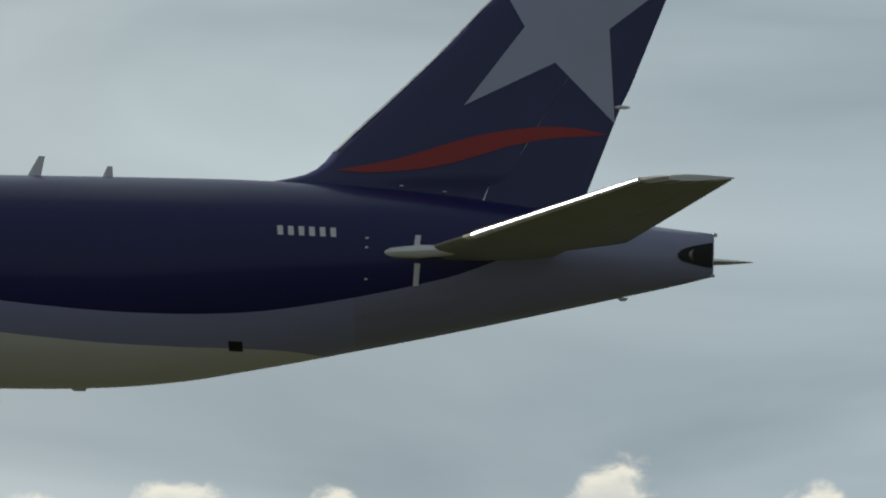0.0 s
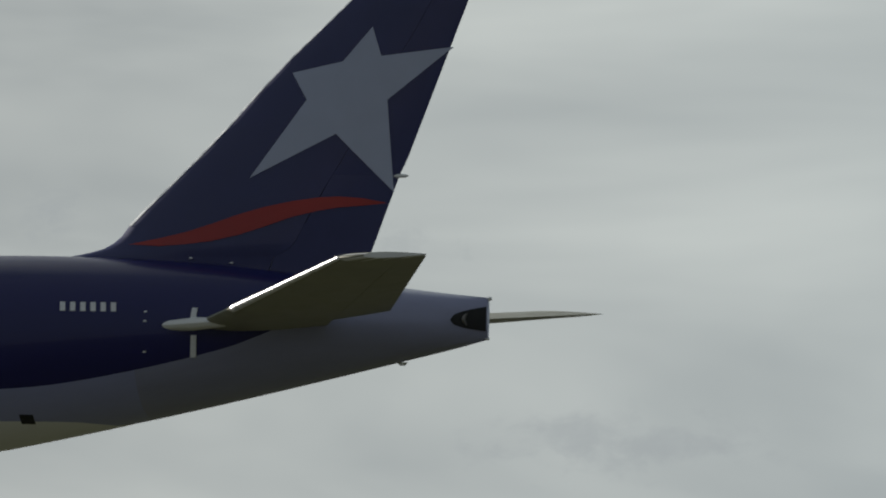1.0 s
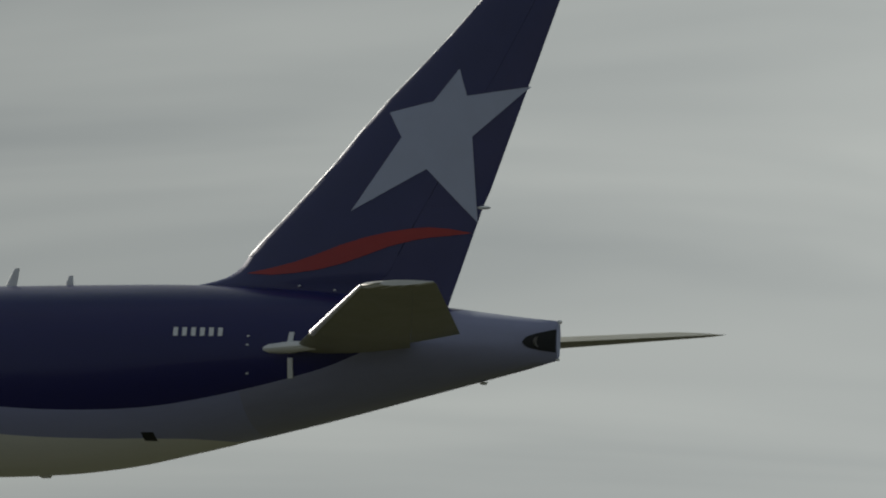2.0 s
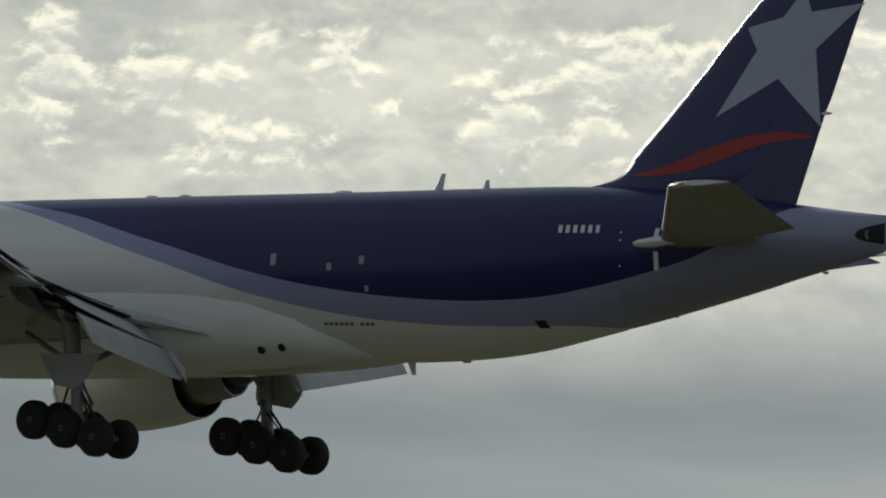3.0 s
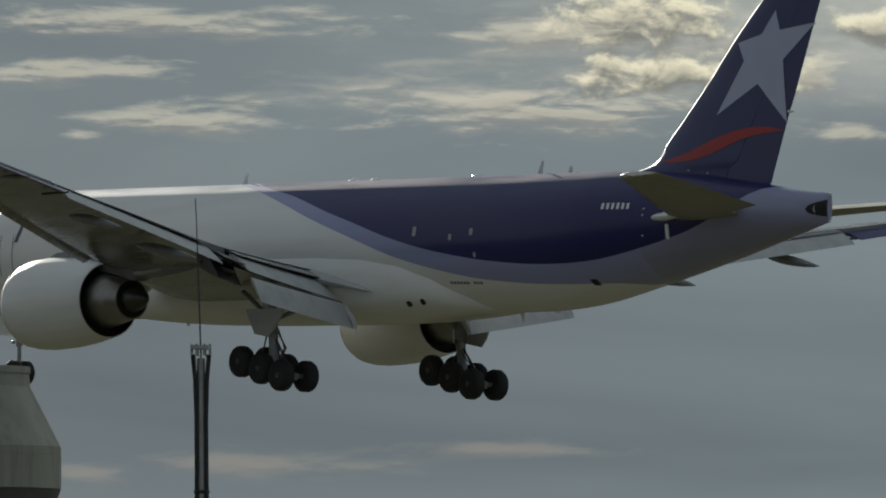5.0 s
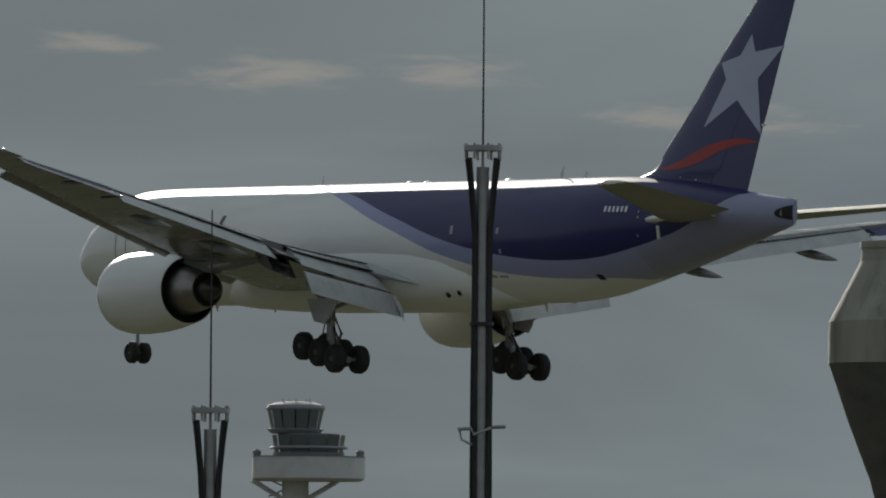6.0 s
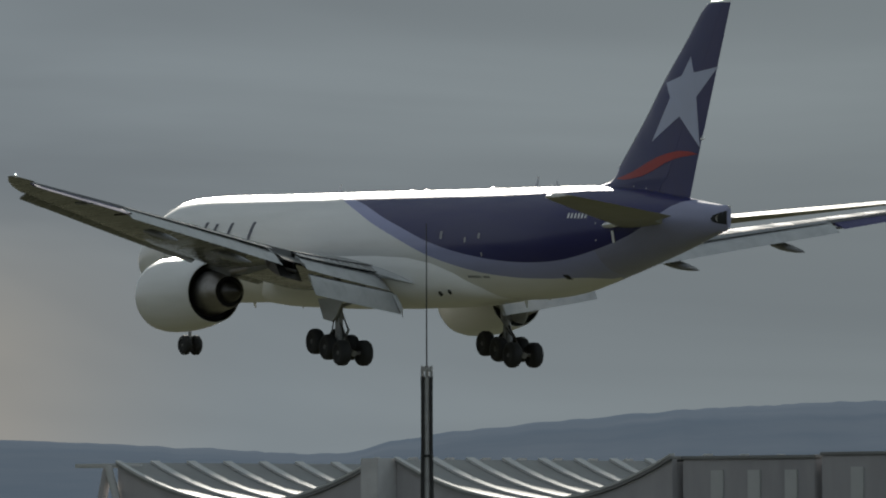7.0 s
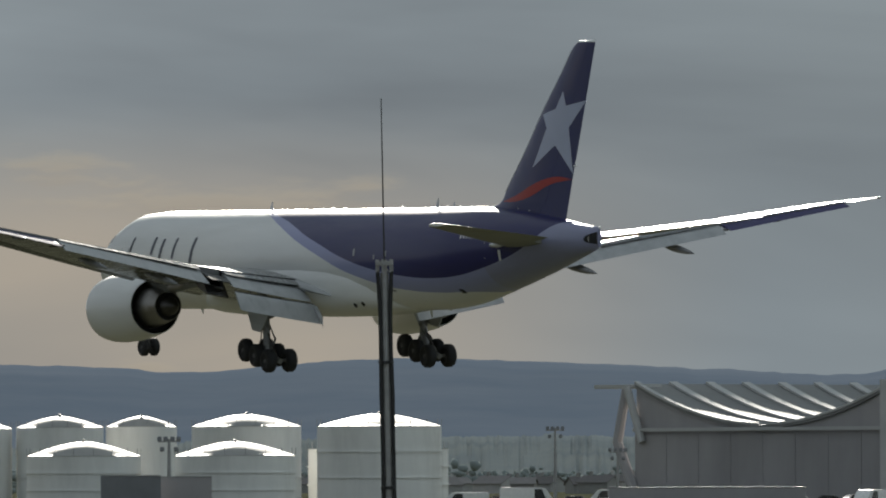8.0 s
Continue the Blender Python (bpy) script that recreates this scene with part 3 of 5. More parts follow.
def build_wing(plane, side):
    wing = part("wing", wing_loft([2.2, 3.1, 5, 7, 9, 9.9, 12, 15, 18, 21, 23.2], 0.0, 0.74, side), WING_GREY, plane, "grey swept wing with lowered flaps")
    part("wing_tip", wing_loft([23.2, 25, 27, 29.2, 30.2, 31.3, 32.2], 0.0, 0.76, side), WING_GREY, wing, "raked outer wing panel")
    part("aileron", panel_loft(23.25, 30.4, side, 0.755, 1.35, 0.06, 15, 0.12, taper=0.62), AILERON_SHADE, wing, "slightly drooped grey aileron, shade and sky reflection in its colour")
    part("trailing_edge", wing_loft([30.5, 31.3, 32.2], 0.765, 1.0, side, 6), WING_GREY, wing)
    part("inboard_flap", panel_loft(3.35, 9.2, side, 0.765, 2.15, -0.10, 28, 0.12, taper=0.80), FLAP_GREY, wing, "lowered grey inboard flap")
    part("aft_flap", panel_loft(3.35, 9.2, side, 0.900, 1.50, 0.97, 54, 0.10, taper=0.95), FLAP_GREY, wing, "steep aft segment of the inboard flap")
    # flaperon darkened for the shade of the recess it sits in
    part("flaperon", panel_loft(9.35, 11.05, side, 0.765, 1.6, 0.10, 14, 0.12), DARK_METAL_SHADE, wing)
    part("outboard_flap", panel_loft(11.15, 23.0, side, 0.748, 1.95, -0.06, 27, 0.13, taper=0.72), FLAP_GREY, wing, "lowered grey outboard flap")
    for a, b in ((3.6, 8.4), (11.0, 16.88), (16.9, 22.88), (22.9, 28.6)):
        out = []
        for i in range(5):
            y = a + (b - a) * i / 4
            le, z, c, t = wing_station(y)
            cs = 0.085 * c + 0.35
            ca, sa = math.cos(radians(-24)), math.sin(radians(-24))
            out.append([(le + 0.55 - (u * cs * ca), side * y, z - 0.42 - u * cs * sa * 0.9 + h * cs) for u, h in foil_ring(0.0, 1.0, 0.2, 6)])
        part("slat", rings(out), WING_GREY, wing, "extended leading-edge slat")
    for y, length, r in ((14.6, 4.6, 0.34), (20.4, 4.0, 0.30), (26.2, 2.2, 0.14)):
        le, z, c, t = wing_station(y)
        x0 = le - 0.58 * c
        prof = [(0, 0.02), (0.06, 0.4), (0.16, 0.75), (0.35, 1.0), (0.55, 0.95), (0.75, 0.7), (0.9, 0.36), (1.0, 0.03)]
        out = []
        for u, k in prof:
            x = x0 - u * length
            zz = z - 0.55 - 0.15 * length * u if y < 25 else z - 0.22 - 0.03 * u
            out.append([(x, side * y + r * 0.75 * k * math.cos(q * math.tau / 12), zz + r * 0.8 * k * math.sin(q * math.tau / 12)) for q in range(12)])
        part("flap_track_fairing", rings(out), WING_GREY, wing)
    # spoiler panels over the flaps, and black slabs for the shade in the coves under them
    for a, b in ((3.4, 6.2), (6.22, 9.15), (11.2, 14.1), (14.12, 17.0), (17.02, 19.9), (19.92, 22.9)):
        out = []
        for i in range(4):
            y = a + (b - a) * i / 3
            le, z, c, t = wing_station(y)
            ring = []
            for u, k in ((0.69, 0.0), (0.75, -0.004 * c), (0.81, -0.014 * c), (0.81, -0.014 * c - 0.03), (0.75, -0.004 * c - 0.05), (0.69, -0.06)):
                ring.append((le - u * c, side * y, z + airfoil(0.69, t) * c * (1 - (u - 0.69) / 0.31) + 0.012 + k + wash(y) * (u - 0.5) * c + 0.012 * c * math.sin(math.pi * u)))
            out.append(ring)
        part("spoiler", rings(out), WING_GREY, wing, "flat grey spoiler panel", smooth=False)
    for a, b in ((3.35, 9.2),):
        out = []
        for i in range(9):
            y = a + (b - a) * i / 8
            le, z, c, t = wing_station(y)
            h, zc = airfoil(0.74, t) * c * 0.97, z + (wash(y) * 0.24 + 0.0088) * c
            out.append([(le - 0.7405 * c, side * y, zc + h), (le - 0.7405 * c - 0.06, side * y, zc + h), (le - 0.7405 * c - 0.06, side * y, zc - h), (le - 0.7405 * c, side * y, zc - h)])
        part("flap_cove_shade", rings(out), SOOT_SHADE, wing, "black slab for the shade in the recess ahead of the flap", smooth=False)
    # black strip painting the shade between main and aft flap
    part("slot_shade", panel_loft(3.4, 9.15, side, 0.895, 0.26, 0.93, 45, 0.30), SOOT_SHADE, wing, "black strip for the shade in the slot between the flap segments")
    part("flap_end_fairing", tube([(-33.9, side * 3.42, -2.9), (-34.5, side * 3.38, -3.55), (-34.75, side * 3.38, -4.1)], [0.14, 0.13, 0.02], 8), FLAP_GREY, wing)
    # dark block added for the shaded recess between the flaps, with its torque tube
    le, z, c, t = wing_station(10.0)
    part("hinge_bay_shade", panel_loft(9.3, 11.1, side, 0.72, 2.0, 0.30, 34, 0.36, steps=3), DARK_METAL_SHADE, wing, "dark block for the shaded recess between the flaps")
    part("torque_tube", tube([(le - 0.74 * c, side * 9.2, z - 0.3), (le - 0.86 * c, side * 9.9, z - 0.85), (le - 0.78 * c, side * 11.1, z - 0.4)], 0.12, 8), DARK_METAL_SHADE, wing)
    # wing-tip lamp
    part("tip_light", lathe([(0.0, 0.01), (0.05, 0.07), (0.25, 0.09), (0.4, 0.02)], pose(-42.4, side * 32.1, 3.12)), BARE, wing)
    # fuel jettison stub
    le, z, c, t = wing_station(22.3)
    part("vent_pipe", tube([(le - 0.7 * c, side * 23.1, z - 0.1), (le - 0.98 * c, side * 23.1, z - 0.05)], 0.06, 8), DARK_METAL_SHADE, wing)
    return wing


def build_engine(plane, side):
    ey = 9.38 if side > 0 else 10.6
    cx = pose(-18.1, side * ey, -2.87, 0, 1.5, 0)
    flip = cx @ Matrix.Rotation(math.pi, 4, "Z")

    outer = [(0.12, 1.68), (0.00, 1.74), (0.02, 1.83), (0.22, 1.95), (0.80, 2.08), (1.70, 2.13), (1.90, 2.13), (3.30, 2.08), (4.50, 1.95), (5.50, 1.78), (5.85, 1.71), (5.85, 1.67), (5.10, 1.7), (3.90, 1.74)]
    engine = part("engine", lathe(outer, flip, 48), WHITE, plane, "huge white high-bypass engine cowling")
    part("inlet_lip", lathe([(0.50, 1.6), (0.12, 1.66), (-0.02, 1.75), (0.04, 1.86), (0.30, 1.99), (0.32, 1.97)], flip, 48), BARE, engine, "polished bare-metal inlet lip")
    # fan face and duct linings are plain black
    part("fan_duct", lathe([(0.45, 1.6), (1.60, 1.58), (1.62, 0.021)], flip, 40), SOOT_SHADE, engine, "dark fan face")
    part("nozzle_ring", lathe([(5.30, 1.74), (5.87, 1.66), (5.87, 1.64), (4.50, 1.66), (3.90, 0.945)], flip, 48), SOOT_SHADE, engine, "dark bypass duct opening")
    part("core_cowl", lathe([(3.90, 1.37), (4.90, 1.37), (5.90, 1.26), (6.80, 1.08), (7.60, 0.924), (7.60, 0.861), (6.90, 0.84)], flip, 40), HOT_METAL, engine, "sooty core cowl")
    part("core_duct", lathe([(7.59, 0.871), (7.10, 0.84), (7.05, 0.525)], flip, 32), SOOT_SHADE, engine)
    part("exhaust_plug", lathe([(6.9, 0.66), (7.5, 0.65), (8.0, 0.56), (8.4, 0.38), (8.7, 0.16), (8.78, 0.02)], flip, 28), DARK_METAL_SHADE, engine, "pointed dark exhaust plug")
    # pylon
    out = []
    for x, zt, zb, w in ((-19.1, -0.74, -0.93, 0.04), (-20.1, -0.48, -1.03, 0.20), (-22.0, -0.30, -1.18, 0.28), (-24.0, -0.40, -1.43, 0.30), (-26.0, -0.78, -1.83, 0.28), (-28.0, -0.88, -1.73, 0.22), (-30.1, -0.98, -1.43, 0.12), (-31.1, -1.03, -1.18, 0.03)):
        out.append([(x, side * ey + w * c, (zt + zb) / 2 + (zt - zb) / 2 * s) for c, s in ((1, .7), (.7, 1), (-.7, 1), (-1, .7), (-1, -.7), (-.7, -1), (.7, -1), (1, -.7))])
    part("pylon", rings(out), WING_GREY, engine)
    out = []
    for u, k in ((0, 0.02), (0.15, 0.6), (0.4, 1), (0.7, 0.8), (1, 0.05)):
        out.append([(-24.8 - u * 4.4, side * ey + 0.34 * k * math.cos(q * math.tau / 10), -1.68 + 0.42 * u + 0.36 * k * math.sin(q * math.tau / 10)) for q in range(10)])
    part("aft_fairing", rings(out), HOT_METAL, engine)
    for s2 in (1, -1):
        bm = bmesh.new()
        v = [(-18.7, side * ey + s2 * 1.42, -1.45), (-21.1, side * ey + s2 * 1.42, -1.48), (-21.0, side * ey + s2 * 1.9, -0.8), (-19.9, side * ey + s2 * 1.85, -0.85)]
        vs = [bm.verts.new(p) for p in v] + [bm.verts.new((p[0], p[1], p[2] + 0.04)) for p in v]
        for f in ((0, 1, 2, 3), (7, 6, 5, 4), (0, 4, 5, 1), (1, 5, 6, 2), (2, 6, 7, 3), (3, 7, 4, 0)):
            bm.faces.new([vs[i] for i in f])
        if s2 == -side:
            part("chine", bm, WHITE, engine)
        else:
            bm.free()
    return engine


FIN_LE = [(2.2, -49.7), (3.02, -49.9), (3.11, -50.45), (3.32, -51.35), (3.68, -51.9), (4.1, -52.22), (5.19, -53.36), (6.91, -55.10), (8.62, -56.66), (10.7, -58.86), (11.59, -59.74), (12.3, -60.42), (12.6, -60.78), (12.80, -61.25)]


def fin_te(z):
    return -59.38 - (z - 2.4) * 0.361 if z < 5.5 else -60.55 - (z - 5.5) * 0.377


def fin_half(x, z):
    """Half thickness of the fin skin at (x, z)."""
    le, te = lerp_table(FIN_LE, z), fin_te(z)
    u = max(0.0, min(1.0, (le - x) / (le - te)))
    return airfoil(u, 0.088) * min(le - te, 8.3)


def fin_loft(zs, u0, u1, n=12):
    out = []
    for z in zs:
        le, te = lerp_table(FIN_LE, z), fin_te(z)
        c = le - te
        out.append([(le - u * c, h * min(c, 8.3), z) for u, h in foil_ring(u0, u1, 0.088, n)])
    return rings(out)


STAR = [(-59.63, 9.93), (-59.91, 9.05), (-62.08, 9.32), (-60.11, 7.74), (-60.33, 4.99), (-58.56, 6.72), (-55.94, 5.40), (-57.65, 7.75), (-57.18, 8.56), (-58.74, 8.89)]
STRIPE = [(-52.22, 3.43), (-53.17, 3.60), (-53.99, 3.78), (-54.81, 4.03), (-55.62, 4.31), (-56.44, 4.54), (-57.26, 4.71), (-58.08, 4.82), (-58.65, 4.85), (-59.39, 4.80), (-60.14, 4.66),
          (-59.40, 4.58), (-58.66, 4.52), (-58.09, 4.43), (-57.27, 4.24), (-56.46, 3.96), (-55.64, 3.70), (-54.82, 3.52), (-54.00, 3.42), (-53.18, 3.37)]


def fin_decal(name, outline, mat, parent, side, label):
    """A painted figure laid on the curved fin skin."""
    bm = bmesh.new()
    vs = [bm.verts.new((x, 0, z)) for x, z in outline]
    face = bm.faces.new(vs)
    bm.normal_update()
    bmesh.ops.triangulate(bm, faces=[face])
    for _ in range(4):
        bmesh.ops.subdivide_edges(bm, edges=bm.edges[:], cuts=1, use_grid_fill=True)
    for v in bm.verts:
        v.co.y = side * (fin_half(v.co.x, v.co.z) + 0.022)
    return part(name, bm, mat, parent, label)


def build_tail(plane):
    zs = [2.2, 2.7, 3.02, 3.08, 3.14, 3.22, 3.32, 3.48, 3.68, 4.0, 4.5, 5.2, 6, 7, 8, 9, 10, 11, 12, 12.35, 12.6, 12.75, 12.8]
    fin = part("fin", fin_loft(zs, 0.0, 0.70), FIN_BLUE, plane, "tall dark blue swept fin with a pale star and red wave")
    part("rudder", fin_loft([2.3, 3, 4, 5.492], 0.703, 1.0, 10), FIN_BLUE, fin, "dark blue lower rudder")
    part("rudder", fin_loft([5.494, 6, 7, 8, 9, 10, 11, 12, 12.6, 12.75], 0.703, 1.0, 10), FIN_BLUE, fin, "dark blue upper rudder")
    le = lambda z: lerp_table(FIN_LE, z)
    out = []
    for z in [4.0, 4.5, 5.2, 6, 7, 8, 9, 10, 11, 12, 12.35]:
        c = le(z) - fin_te(z)
        out.append([(le(z) + 0.015 - u * c, h * min(c, 8.3) * 1.04 + math.copysign(0.006, h), z) for u, h in foil_ring(0.0, 0.016, 0.088, 8)])
    part("leading_edge", rings(out), BARE, fin, "bare-metal fin leading edge")
    part("fin_cap", rings([[(lerp_table(FIN_LE, z) - u * (lerp_table(FIN_LE, z) - fin_te(z)), h * 2.4 * k, z + dz) for u, h in foil_ring(0.05, 0.95, 0.088, 8)] for z, k, dz in ((12.78, 1.0, 0.0), (12.8, 0.7, 0.05), (12.8, 0.2, 0.08))]), WHITE, fin, "white fin tip cap")
    part("actuator_fairing", lathe([(0, 0.01), (0.1, 0.05), (0.35, 0.06), (0.5, 0.01)], pose(-60.78, 0, 5.47)), MARK_WHITE, fin, "small white tab at the rudder split")
    for s in (1, -1):
        fin_decal("star", STAR, STAR_GREY, fin, s, "large pale grey-blue five-pointed star")
        fin_decal("wave", STRIPE, RED, fin, s, "curved red wave")
    for x, z in ((-54.25, 3.0), (-55.5, 2.86)):
        part("lamp", lathe([(0, 0.008), (0.03, 0.025), (0.09, 0.025), (0.12, 0.008)], pose(x, fin_half(x, 3.1) + 0.04, z)), MARK_WHITE, fin)
    # horizontal stabilizers
    for s in (1, -1):
        # |y|, leading edge, trailing edge and their heights: trimmed with the leading edge down
        rows = [(y, -55.0 - 0.7745 * (y - 2.1), -60.84 - 0.390 * (y - 2.1), 0.93 + 0.1437 * (y - 2.1), 1.27 + 0.109 * (y - 2.1)) for y in (1.0, 2.1, 4.0, 6.0, 8.0, 9.9, 10.45)]
        rows.append((10.75, -62.3, -64.22, 2.17, 2.20))

        def loft(u0, u1, rr, n=10):
            return rings([[(l - u * (l - t), s * y, z + u * (zt - z) + h * (l - t)) for u, h in foil_ring(u0, u1, 0.095, n)] for y, l, t, z, zt in rr])
        stab = part("stabilizer", loft(0.0, 0.70, rows), STAB_GREY, plane, "grey horizontal stabilizer with a bright leading edge")
        part("elevator", loft(0.702, 1.0, rows[1:-1], 6), STAB_GREY, stab)
        part("leading_edge", rings([[(l + 0.03 - u * (l - t), s * y, z + u * (zt - z) + h * (l - t) * 1.1 + math.copysign(0.01, h)) for u, h in foil_ring(0.0, 0.028, 0.095, 8)] for y, l, t, z, zt in rows[2:-1]]), BARE, stab, "polished stabilizer leading edge")
        part("tip_cap", loft(0.03, 0.98, [(10.455, *rows[-2][1:]), (10.76, *rows[-1][1:])], 6), WHITE, stab, "pale stabilizer tip cap")
        out = []
        for u, k in ((0, 0.02), (0.06, 0.45), (0.2, 0.8), (0.45, 1.0), (0.75, 0.75), (1.0, 0.05)):
            x = -53.42 - u * 3.2
            out.append([(x, s * (1.95 + 0.55 * u + 0.30 * k * math.cos(q * math.tau / 12)), 0.82 + 0.14 * u + 0.20 * k * math.sin(q * math.tau / 12)) for q in range(12)])
        part("root_fairing", rings(out), WHITE, stab, "white rounded fairing at the stabilizer root")
        for z0, z1 in ((0.98, 1.38), (-0.1, 0.55)):
            bm = bmesh.new()
            a = [skin_at_z(-54.70, z0, s, 0.02), skin_at_z(-54.86, z0, s, 0.02), skin_at_z(-54.90, z1, s, 0.02), skin_at_z(-54.74, z1, s, 0.02)]
            if z0 < 0:
                a.reverse()
            lo = [bm.verts.new(p) for p in a]
            hi = [bm.verts.new(p + Vector((0, s * 0.06, 0))) for p in a]
            bm.faces.new(hi)
            for i in range(4):
                bm.faces.new((lo[i], lo[(i + 1) % 4], hi[(i + 1) % 4], hi[i]))
            part("trim_scale", bm, MARK_WHITE, stab, "white trim scale strip")


def disc_patch(name, x, z, w, h, mat, parent, side=1, lean=0.0, lift=0.012, label=""):
    """A small painted or glazed patch that follows the skin."""
    bm = bmesh.new()
    n = 4
    grid = []
    for i in range(n + 1):
        row = []
        for j in range(n + 1):
            zz = z + (j / n - 0.5) * h
            xx = x + (i / n - 0.5) * w + lean * (j / n - 0.5) * h
            row.append(bm.verts.new(skin_at_z(xx, zz, side, lift)))
        grid.append(row)
    for i in range(n):
        for j in range(n):
            bm.faces.new((grid[i][j], grid[i + 1][j], grid[i + 1][j + 1], grid[i][j + 1]))
    return part(name, bm, mat, parent, label)


def fin_blade(x, z, height, chord, sweep, parent, name="antenna", mat=None, y=0.0, up=1):
    out = []
    for k in range(5):
        f = k / 4
        c = chord * (1 - 0.55 * f)
        out.append([(x - sweep * f - u * c, y + h * c, z + up * height * f) for u, h in foil_ring(0.0, 1.0, 0.14, 5)])
    return part(name, rings(out), mat or WHITE, parent)


def wheel_mesh(r, w):
    prof = [(-w / 2 + 0.05, r * 0.52), (-w / 2, r * 0.62), (-w / 2 + 0.01, r * 0.8), (-w / 2 + 0.07, r * 0.93), (-w / 4, r * 0.995), (0, r), (w / 4, r * 0.995), (w / 2 - 0.07, r * 0.93), (w / 2 - 0.01, r * 0.8), (w / 2, r * 0.62), (w / 2 - 0.05, r * 0.52)]
    m = Matrix.Rotation(math.pi / 2, 4, "Z")
    t = part("tyre", lathe(prof, m, 28), RUBBER)
    hub = part("hub", lathe([(-w / 2 + 0.06, 0.05), (-w / 2 + 0.03, r * 0.14), (-w / 2 + 0.09, r * 0.2), (-w / 2 + 0.10, r * 0.42), (-w / 2 + 0.05, r * 0.53), (w / 2 - 0.05, r * 0.53), (w / 2 - 0.10, r * 0.42), (w / 2 - 0.09, r * 0.2), (w / 2 - 0.03, r * 0.14), (w / 2 - 0.06, 0.05)], m, 24), HUB)
    me = (t.data, hub.data)
    bpy.data.objects.remove(t)
    bpy.data.objects.remove(hub)
    return me


def build_gear(plane):
    tyre, hub = wheel_mesh(0.72, 0.62)
    for s in (1, -1):
        track = 5.5 if s > 0 else 5.66
        pivot = Vector((-31.40, s * track, -5.78))
        bm = bmesh.new()
        tube_into(bm, [(-31.00, s * 5.6, -1.9), (-31.20, s * 5.55, -3.9), (-31.30, s * 5.5, -4.2)], [0.33, 0.33, 0.31], 14)
        tube_into(bm, [(-31.30, s * 5.5, -4.1), pivot], [0.23, 0.22], 14)
        tube_into(bm, [(-31.10, s * 5.6, -3.4), (-28.60, s * 5.2, -2.2)], 0.11, 8)
        tube_into(bm, [(-31.20, s * 5.55, -3.6), (-31.60, s * 3.2, -2.6)], 0.11, 8)
        tube_into(bm, [(-31.30, s * 5.25, -4.0), (-31.70, s * 5.1, -4.8), (-31.40, s * 5.3, -5.6)], 0.08, 8)
        gear = part("main_gear", bm, STEEL, plane, "main landing gear leg with six black wheels")
        tilt = Matrix.Translation(pivot) @ Matrix.Rotation(radians(-12.5), 4, "Y")
        bm = bmesh.new()
        tube_into(bm, [tilt @ Vector((1.7, 0, 0)), tilt @ Vector((-1.7, 0, 0))], 0.17, 12)
        for a in (1.5, 0, -1.5):
            tube_into(bm, [tilt @ Vector((a, -0.72, 0)), tilt @ Vector((a, 0.72, 0))], 0.10, 10)
        part("truck_beam", bm, STEEL, gear)
        part("brake_line", tube([(-31.40, s * 5.5, -4.3), tilt @ Vector((-1.3, 0, 0.12))], 0.055, 8), DARK_METAL_SHADE, gear)
        part("brake_line", tube([(-31.45, s * 5.35, -4.5), tilt @ Vector((-0.9, 0.3 * s, 0.1))], 0.035, 6), DARK_METAL_SHADE, gear)
        part("brake_line", tube([(-31.15, s * 5.7, -4.0), tilt @ Vector((0.9, 0.1, 0.12))], 0.04, 6), DARK_METAL_SHADE, gear)
        for a in (1.5, 0, -1.5):
            for b in (-0.71, 0.71):
                shared("tyre", tyre, gear, tilt @ Matrix.Translation((a, b, 0)))
                shared("hub", hub, gear, tilt @ Matrix.Translation((a, b, 0)))["label"] = "grey wheel hub"
        bm = bmesh.new()
        v = [(-30.0, -3.05), (-32.9, -3.05), (-32.3, -4.0), (-31.9, -4.35), (-30.9, -4.2)]
        rings_into(bm, [[(x, s * (6.05 + dy - 0.14 * (z + 3)), z) for x, z in v] for dy in (0.0, 0.07)])
        part("gear_door", bm, FLAP_GREY, gear, "pale grey gear leg door", smooth=False)
    tyre2, hub2 = wheel_mesh(0.58, 0.46)
    bm = bmesh.new()
    tube_into(bm, [(-4.45, 0, -2.4), (-4.60, 0, -4.3)], 0.16, 12)
    tube_into(bm, [(-4.60, 0, -4.2), (-4.67, 0, -5.55)], 0.10, 12)
    tube_into(bm, [(-4.67, -0.4, -5.55), (-4.67, 0.4, -5.55)], 0.09, 10)
    tube_into(bm, [(-4.55, 0, -3.7), (-2.8, 0, -2.5)], 0.08, 8)
    gear = part("nose_gear", bm, STEEL, plane, "slender nose leg with two black wheels")
    for b in (-0.36, 0.36):
        m = Matrix.Translation((-4.67, b, -5.55))
        shared("tyre", tyre2, gear, m)
        shared("hub", hub2, gear, m)["label"] = "grey wheel hub"
    for s in (1, -1):
        part("gear_door", box(pose(-3.7, s * 0.62, -3.75, s * -6, 0, 0), 2.4, 0.06, 0.95, 0.03), WHITE, gear)
    part("taxi_light", lathe([(0, 0.02), (0.04, 0.10), (0.14, 0.08), (0.16, 0.01)], pose(-4.45, 0.2, -4.1)), BARE, gear)


